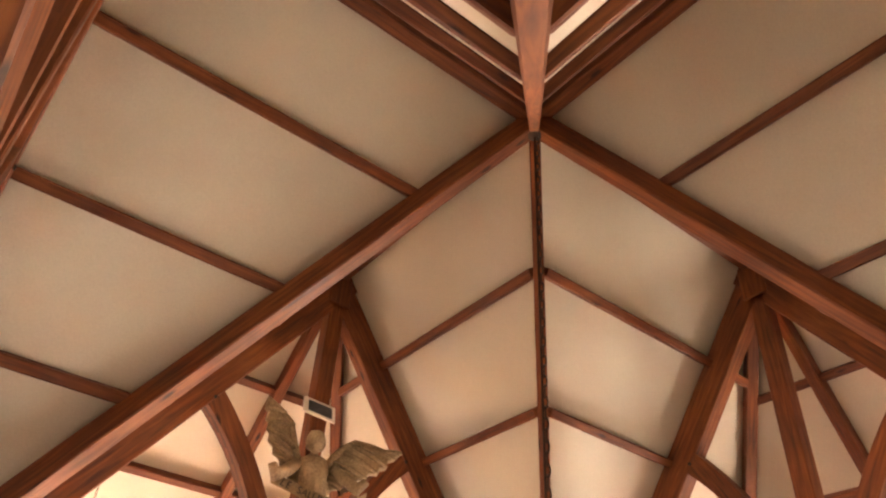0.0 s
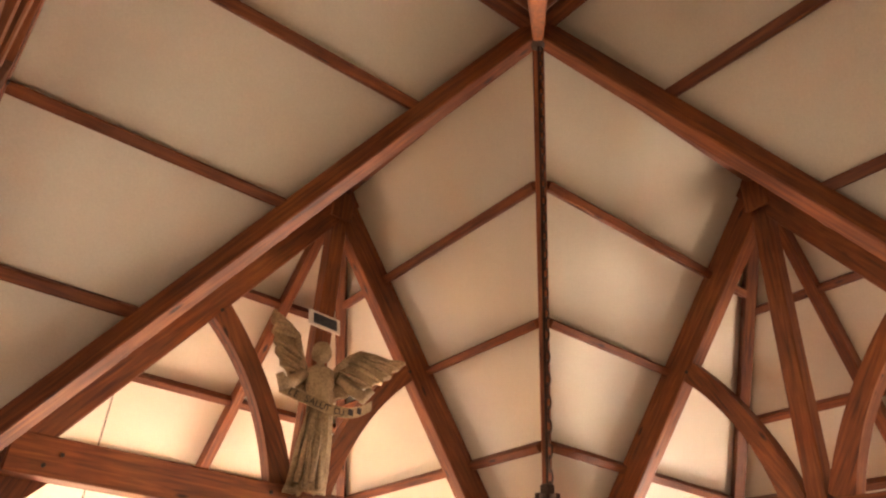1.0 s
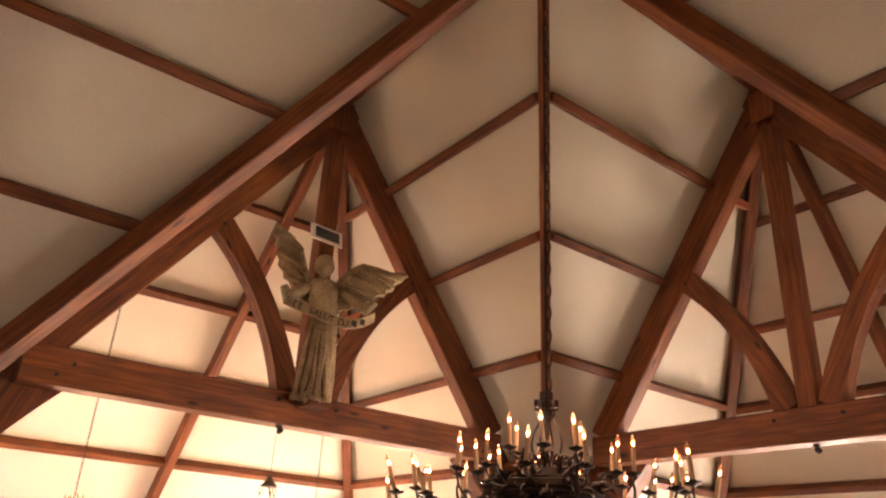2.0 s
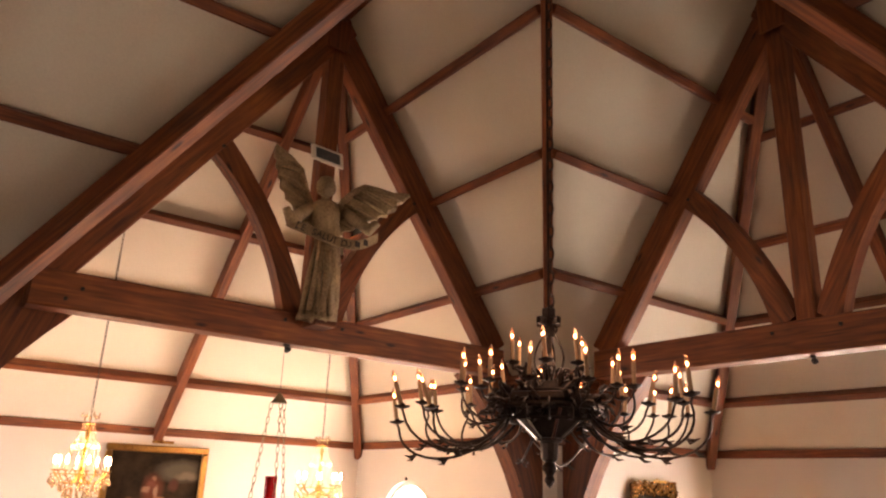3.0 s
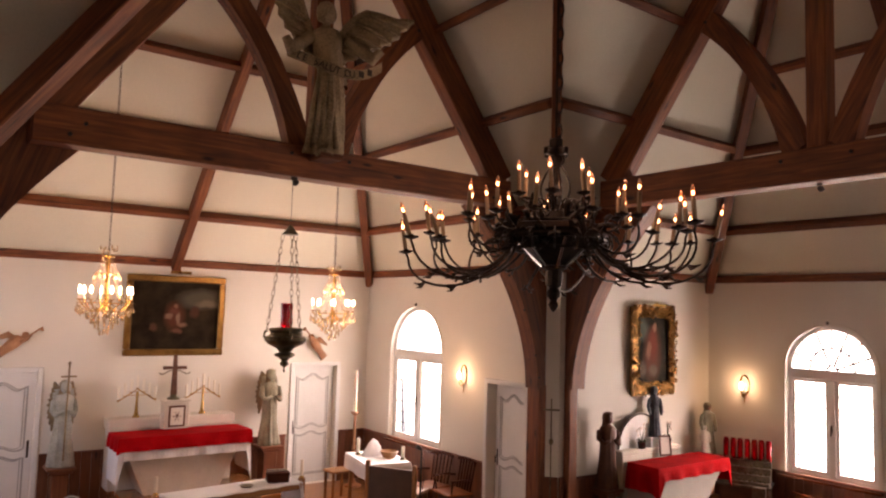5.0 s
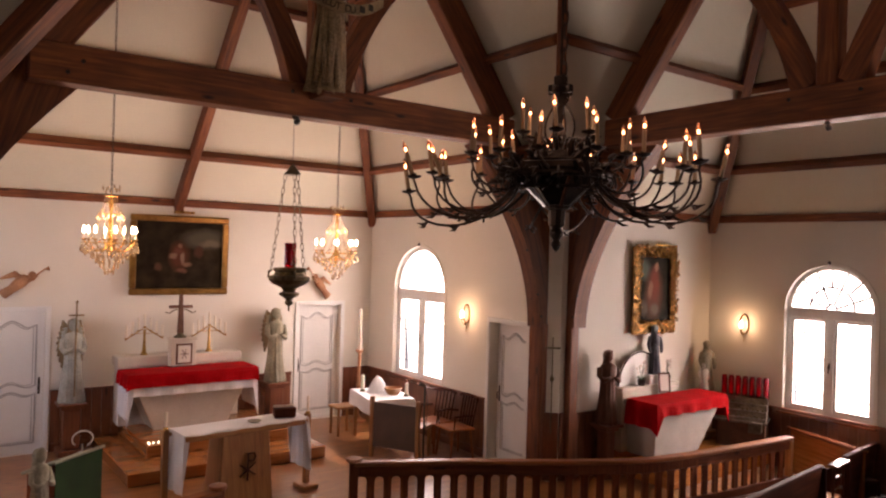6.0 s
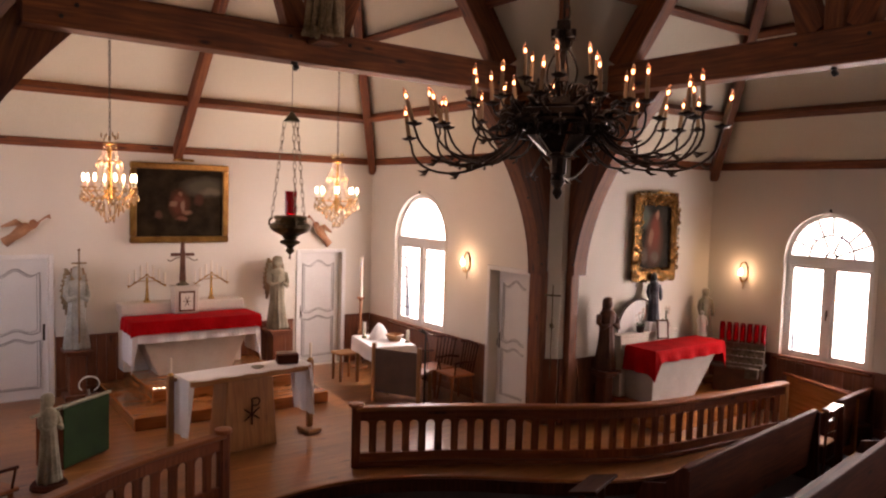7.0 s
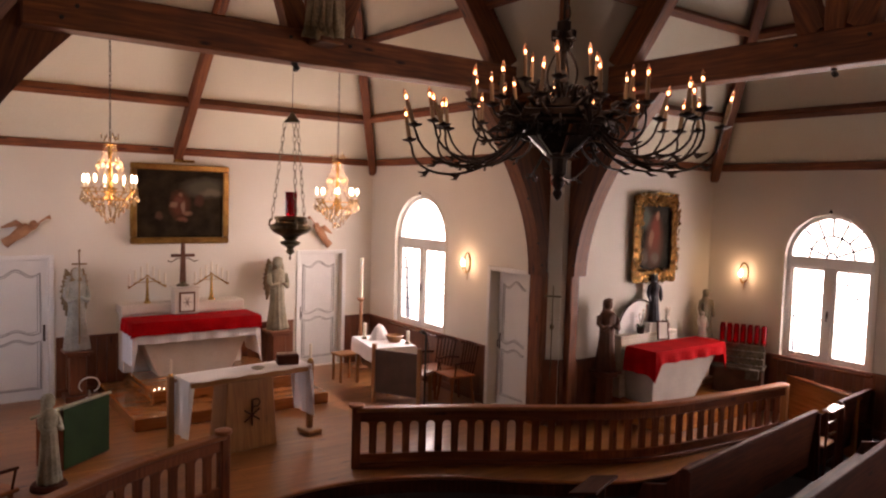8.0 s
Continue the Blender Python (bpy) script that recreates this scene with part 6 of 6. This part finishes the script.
# votive candle bank
vb = thing("votive_stand", pose(6.80, 2.74, P, 0, 0, -66), "dark metal votive stand with stepped candle tiers", "votive stand")
part("cabinet", box(-0.34, 0.34, -0.20, 0.26, 0.301 - P, 0.52, 0.01), BROWNFIG, vb)
part("top_frame", box(-0.37, 0.37, -0.24, 0.28, 0.521, 0.555, 0.008), VOTIVE, vb)
for k in range(4):
    part("tier", box(-0.34, 0.34, -0.20 + 0.11 * k, -0.095 + 0.11 * k, 0.556, 0.60 + 0.085 * k, 0.004), VOTIVE, vb)
    for j in range(9):
        part("votive_cup", moved(lathe([(0, 0), (0.018, 0), (0.024, 0.03), (0.02, 0.032), (0, 0.012)], 8), pose(-0.29 + 0.0725 * j, -0.147 + 0.11 * k, 0.601 + 0.085 * k)), BRONZE, vb)
part("notice", moved(box(-0.07, 0.07, -0.003, 0.0, 0, 0.14), pose(0.24, -0.246, 0.42, 0, 0, 0)), PAPER, vb)
part("coin_box", box(0.12, 0.30, -0.30, -0.241, 0.40, 0.55, 0.006), VOTIVE, vb)
row = None
for j in range(7):
    g = thing("red_votive_candle", vb.matrix_basis @ pose(-0.30 + 0.10 * j, 0.27 - 0.06, 0.8565), "tall red glass votive candle on the stand", "votive candle", "red votive candles") if row is None else copy_thing(row, vb.matrix_basis @ pose(-0.30 + 0.10 * j, 0.27 - 0.06, 0.8565))
    if row is None:
        row = g
        part("glass", lathe([(0, 0), (0.042, 0), (0.044, 0.02), (0.044, 0.26), (0.036, 0.28), (0.038, 0.30), (0.032, 0.30), (0.036, 0.02), (0, 0.015)], 12), RUBY, row)
        part("flame", lathe([(0, 0.03), (0.022, 0.04), (0.020, 0.14), (0, 0.20)], 8), RUBYLIT, row)


# ---- communion rail ----
def rail(path, name_label, last_post):
    ob = thing("communion_rail", pose(0, 0, 0), name_label, "railing", "communion rails")
    h = 0.71
    def swept(z0, z1, half):
        bm = bmesh.new()
        rows = []
        for i, p in enumerate(path):
            a, b = path[max(i - 1, 0)], path[min(i + 1, len(path) - 1)]
            t = (b - a).normalized()
            n = Vector((-t.y, t.x, 0))
            c = min(0.012, half * 0.3)
            prof = ((-half, z0 + c), (-half, z1 - c), (-half + c, z1), (half - c, z1), (half, z1 - c), (half, z0 + c), (half - c, z0), (-half + c, z0))
            rows.append([bm.verts.new(p + n * s + Vector((0, 0, z))) for s, z in prof])
        for a, b in zip(rows, rows[1:]):
            for k in range(8):
                bm.faces.new((a[k], a[(k + 1) % 8], b[(k + 1) % 8], b[k]))
        bm.faces.new(rows[0])
        bm.faces.new(rows[-1][::-1])
        bmesh.ops.recalc_face_normals(bm, faces=bm.faces[:])
        return bm
    part("handrail", swept(h - 0.05, h, 0.065), HANDRAIL, ob)
    part("upper_rail", swept(h - 0.17, h - 0.051, 0.026), RAILWOOD, ob)
    part("lower_rail", swept(0.06, 0.17, 0.028), RAILWOOD, ob)
    part("plinth", swept(0.001, 0.059, 0.05), RAILWOOD, ob)
    # boards with round-headed gaps between them
    dist, marks = 0.0, [0.0]
    for a, b in zip(path, path[1:]):
        dist += (b - a).length
        marks.append(dist)
    def at(s):
        for i in range(len(path) - 1):
            if s <= marks[i + 1] or i == len(path) - 2:
                t = (s - marks[i]) / (marks[i + 1] - marks[i])
                d = (path[i + 1] - path[i]).normalized()
                return path[i].lerp(path[i + 1], t), math.degrees(math.atan2(d.y, d.x))
    count = round(dist / 0.192)
    step = dist / count
    w = step * 0.225
    g = step - 2 * w
    pts = [(-w, 0.17), (w, 0.17)] + [(w + g / 2 - g / 2 * math.cos(q), h - 0.17 - g / 2 + g / 2 * math.sin(q)) for q in (math.pi / 2 * k / 5 for k in range(6))]
    pts += [(-x, z) for x, z in reversed(pts[2:])]
    proto = None
    for k in range(count + 1):
        p, yaw = at(min(k * step, dist))
        m = pose(p.x, p.y, 0, 0, 0, yaw)
        if k == 0 or (k == count and last_post):
            newel = part("newel_post", joined(box(-0.05, 0.05, -0.05, 0.05, 0.001, h + 0.0, 0.008)), RAILWOOD, ob, m=m)
            part("newel_cap", lathe([(0, h), (0.085, h + 0.001), (0.09, h + 0.015), (0.085, h + 0.04), (0.03, h + 0.05), (0, h + 0.05)], 14), HANDRAIL, newel)
            continue
        if k == count:
            part("newel_post", box(-0.035, 0.035, -0.045, 0.045, 0.001, h - 0.051, 0.006), OAK, ob, m=m)
            continue
        if proto is None:
            proto = part("baluster", moved(slab(pts, 0.030, 1), pose(0, -0.015, 0)), RAILWOOD, ob, m=m)
        else:
            c = new("baluster", proto.data)
            c.parent, c.matrix_basis = ob, m
    return ob


rail(RAIL_E, "curved dark wooden communion rail with round-headed gaps", False)
rail(RAIL_W, "curved dark wooden communion rail with round-headed gaps", False)


# ---- pews ----
def pew(x, y, length, yaw, label="dark varnished wooden pew with a straight panelled back"):
    ob = thing("pew", pose(x, y, NAVE, 0, 0, yaw), label, "pew", "pews")
    x0, x1 = 0.0, length
    h = 0.84
    part("backrest", moved(box(x0 + 0.04, x1 - 0.04, -0.02, 0.02, 0.16, h, 0.004), pose(0, 0, 0, 6, 0, 0)), DARKWOOD, ob)
    part("top_rail", box(x0 + 0.002, x1 - 0.002, -0.115, -0.045, h - 0.012, h + 0.028, 0.008), DARKWOOD, ob)
    part("seat", box(x0 + 0.04, x1 - 0.04, 0.0, 0.40, 0.42, 0.455, 0.01), DARKWOOD, ob)
    for x in (x0, x1 - 0.04):
        pts = [(-0.16, 0.0), (0.42, 0.0), (0.42, 0.40), (0.34, 0.60), (0.10, 0.66), (-0.03, h + 0.0), (-0.14, h + 0.0)]
        part("end_panel", moved(slab(pts, 0.04, 0), pose(x, 0, 0)), DARKWOOD, ob)
    part("kneeler", box(x0 + 0.10, x1 - 0.10, -0.52, -0.38, 0.12, 0.17, 0.02), DARKWOOD, ob)
    return ob


pew(2.24, 0.55, 3.12, 6.5)
pew(2.45, -0.44, 3.12, 8.0)
pew(2.62, -1.43, 3.12, 8.5)
pew(6.00, 0.94, 1.15, 6.5)
pew(6.08, 0.0, 1.10, 6.5)

fb = thing("front_bench", pose(6.88, 1.56, NAVE, 0, 0, -22), "low wooden bench panel below the window", "bench")
# pale board wood stands in for sunlight on the panel
part("panel", box(-0.02, 0.02, -0.72, 0.62, 0.0, 0.80, 0.006), BOARD, fb)
part("top_rail", box(-0.07, 0.05, -0.74, 0.64, 0.801, 0.84, 0.008), VARNISH, fb)
part("seat", box(0.021, 0.24, -0.72, 0.62, 0.40, 0.44, 0.008), DARKWOOD, fb)
for s in (-0.70, 0.58):
    part("bracket", box(0.021, 0.24, s, s + 0.03, 0.0, 0.40, 0.004), DARKWOOD, fb)

kc = thing("kneeling_chair", pose(5.60, 0.93, NAVE, 0, 0, 8), "dark wooden ladder-back kneeling chair", "chair")
for sx in (-1, 1):
    part("back_leg", tube([(sx * 0.17, -0.16, 0), (sx * 0.17, -0.18, 0.84)], 0.017, 7), DARKWOOD, kc)
    part("front_leg", tube([(sx * 0.19, 0.18, 0), (sx * 0.19, 0.18, 0.40)], 0.016, 7), DARKWOOD, kc)
for z in (0.20, 0.52, 0.66):
    part("slat", box(-0.17, 0.17, -0.185, -0.165, z, z + 0.05, 0.005), VARNISH, kc)
part("top_rest", box(-0.22, 0.22, -0.25, -0.11, 0.84, 0.87, 0.01), VARNISH, kc)
part("seat", box(-0.20, 0.20, -0.17, 0.20, 0.40, 0.43, 0.01), OAK, kc)
kn = thing("prie_dieu", pose(1.72, 1.08, NAVE, 0, 0, 20), "small dark kneeling desk before the pews", "kneeler")
part("desk", moved(box(-0.28, 0.28, -0.14, 0.14, 0, 0.03, 0.006), pose(0, 0, 0.60, -14, 0, 0)), DARKWOOD, kn)
for s in (-1, 1):
    part("post", box(s * 0.25 - 0.02, s * 0.25 + 0.02, -0.02, 0.04, 0.0, 0.59, 0.005), DARKWOOD, kn)
part("knee_board", box(-0.27, 0.27, -0.40, -0.12, 0.10, 0.15, 0.01), DARKWOOD, kn)

# small fittings under the tie beams, and pegs in the knee braces
for x, y in ((-0.25, A - 0.0), (A, 0.02)):
    dt = thing("beam_spotlight", pose(x, y - 0.05 if x < 1 else y, TIE0), "tiny black fitting under the tie beam", "fitting", "beam fittings")
    part("mount", lathe([(0, -0.001), (0.028, -0.001), (0.03, -0.02), (0.012, -0.03), (0, -0.03)], 10), BLACK, dt)
    part("head", moved(lathe([(0, -0.03), (0.03, -0.02), (0.035, 0.02), (0, 0.03)], 10), pose(0.0, -0.01, -0.055, 60, 0, 0)), BLACK, dt)

# ---- ground outside ----
GROUND = mottled("pale gravel ground", (0.30, 0.29, 0.26), (0.42, 0.40, 0.36), scale=0.5, fine=8, rough=0.95, bump=0.2)
gbm = bmesh.new()
bmesh.ops.create_grid(gbm, x_segments=4, y_segments=4, size=1500)
tagged(part("ground", moved(gbm, pose(0, 0, NAVE - 0.6)), GROUND), "pale gravel ground outside the building", "ground", "", "structure")
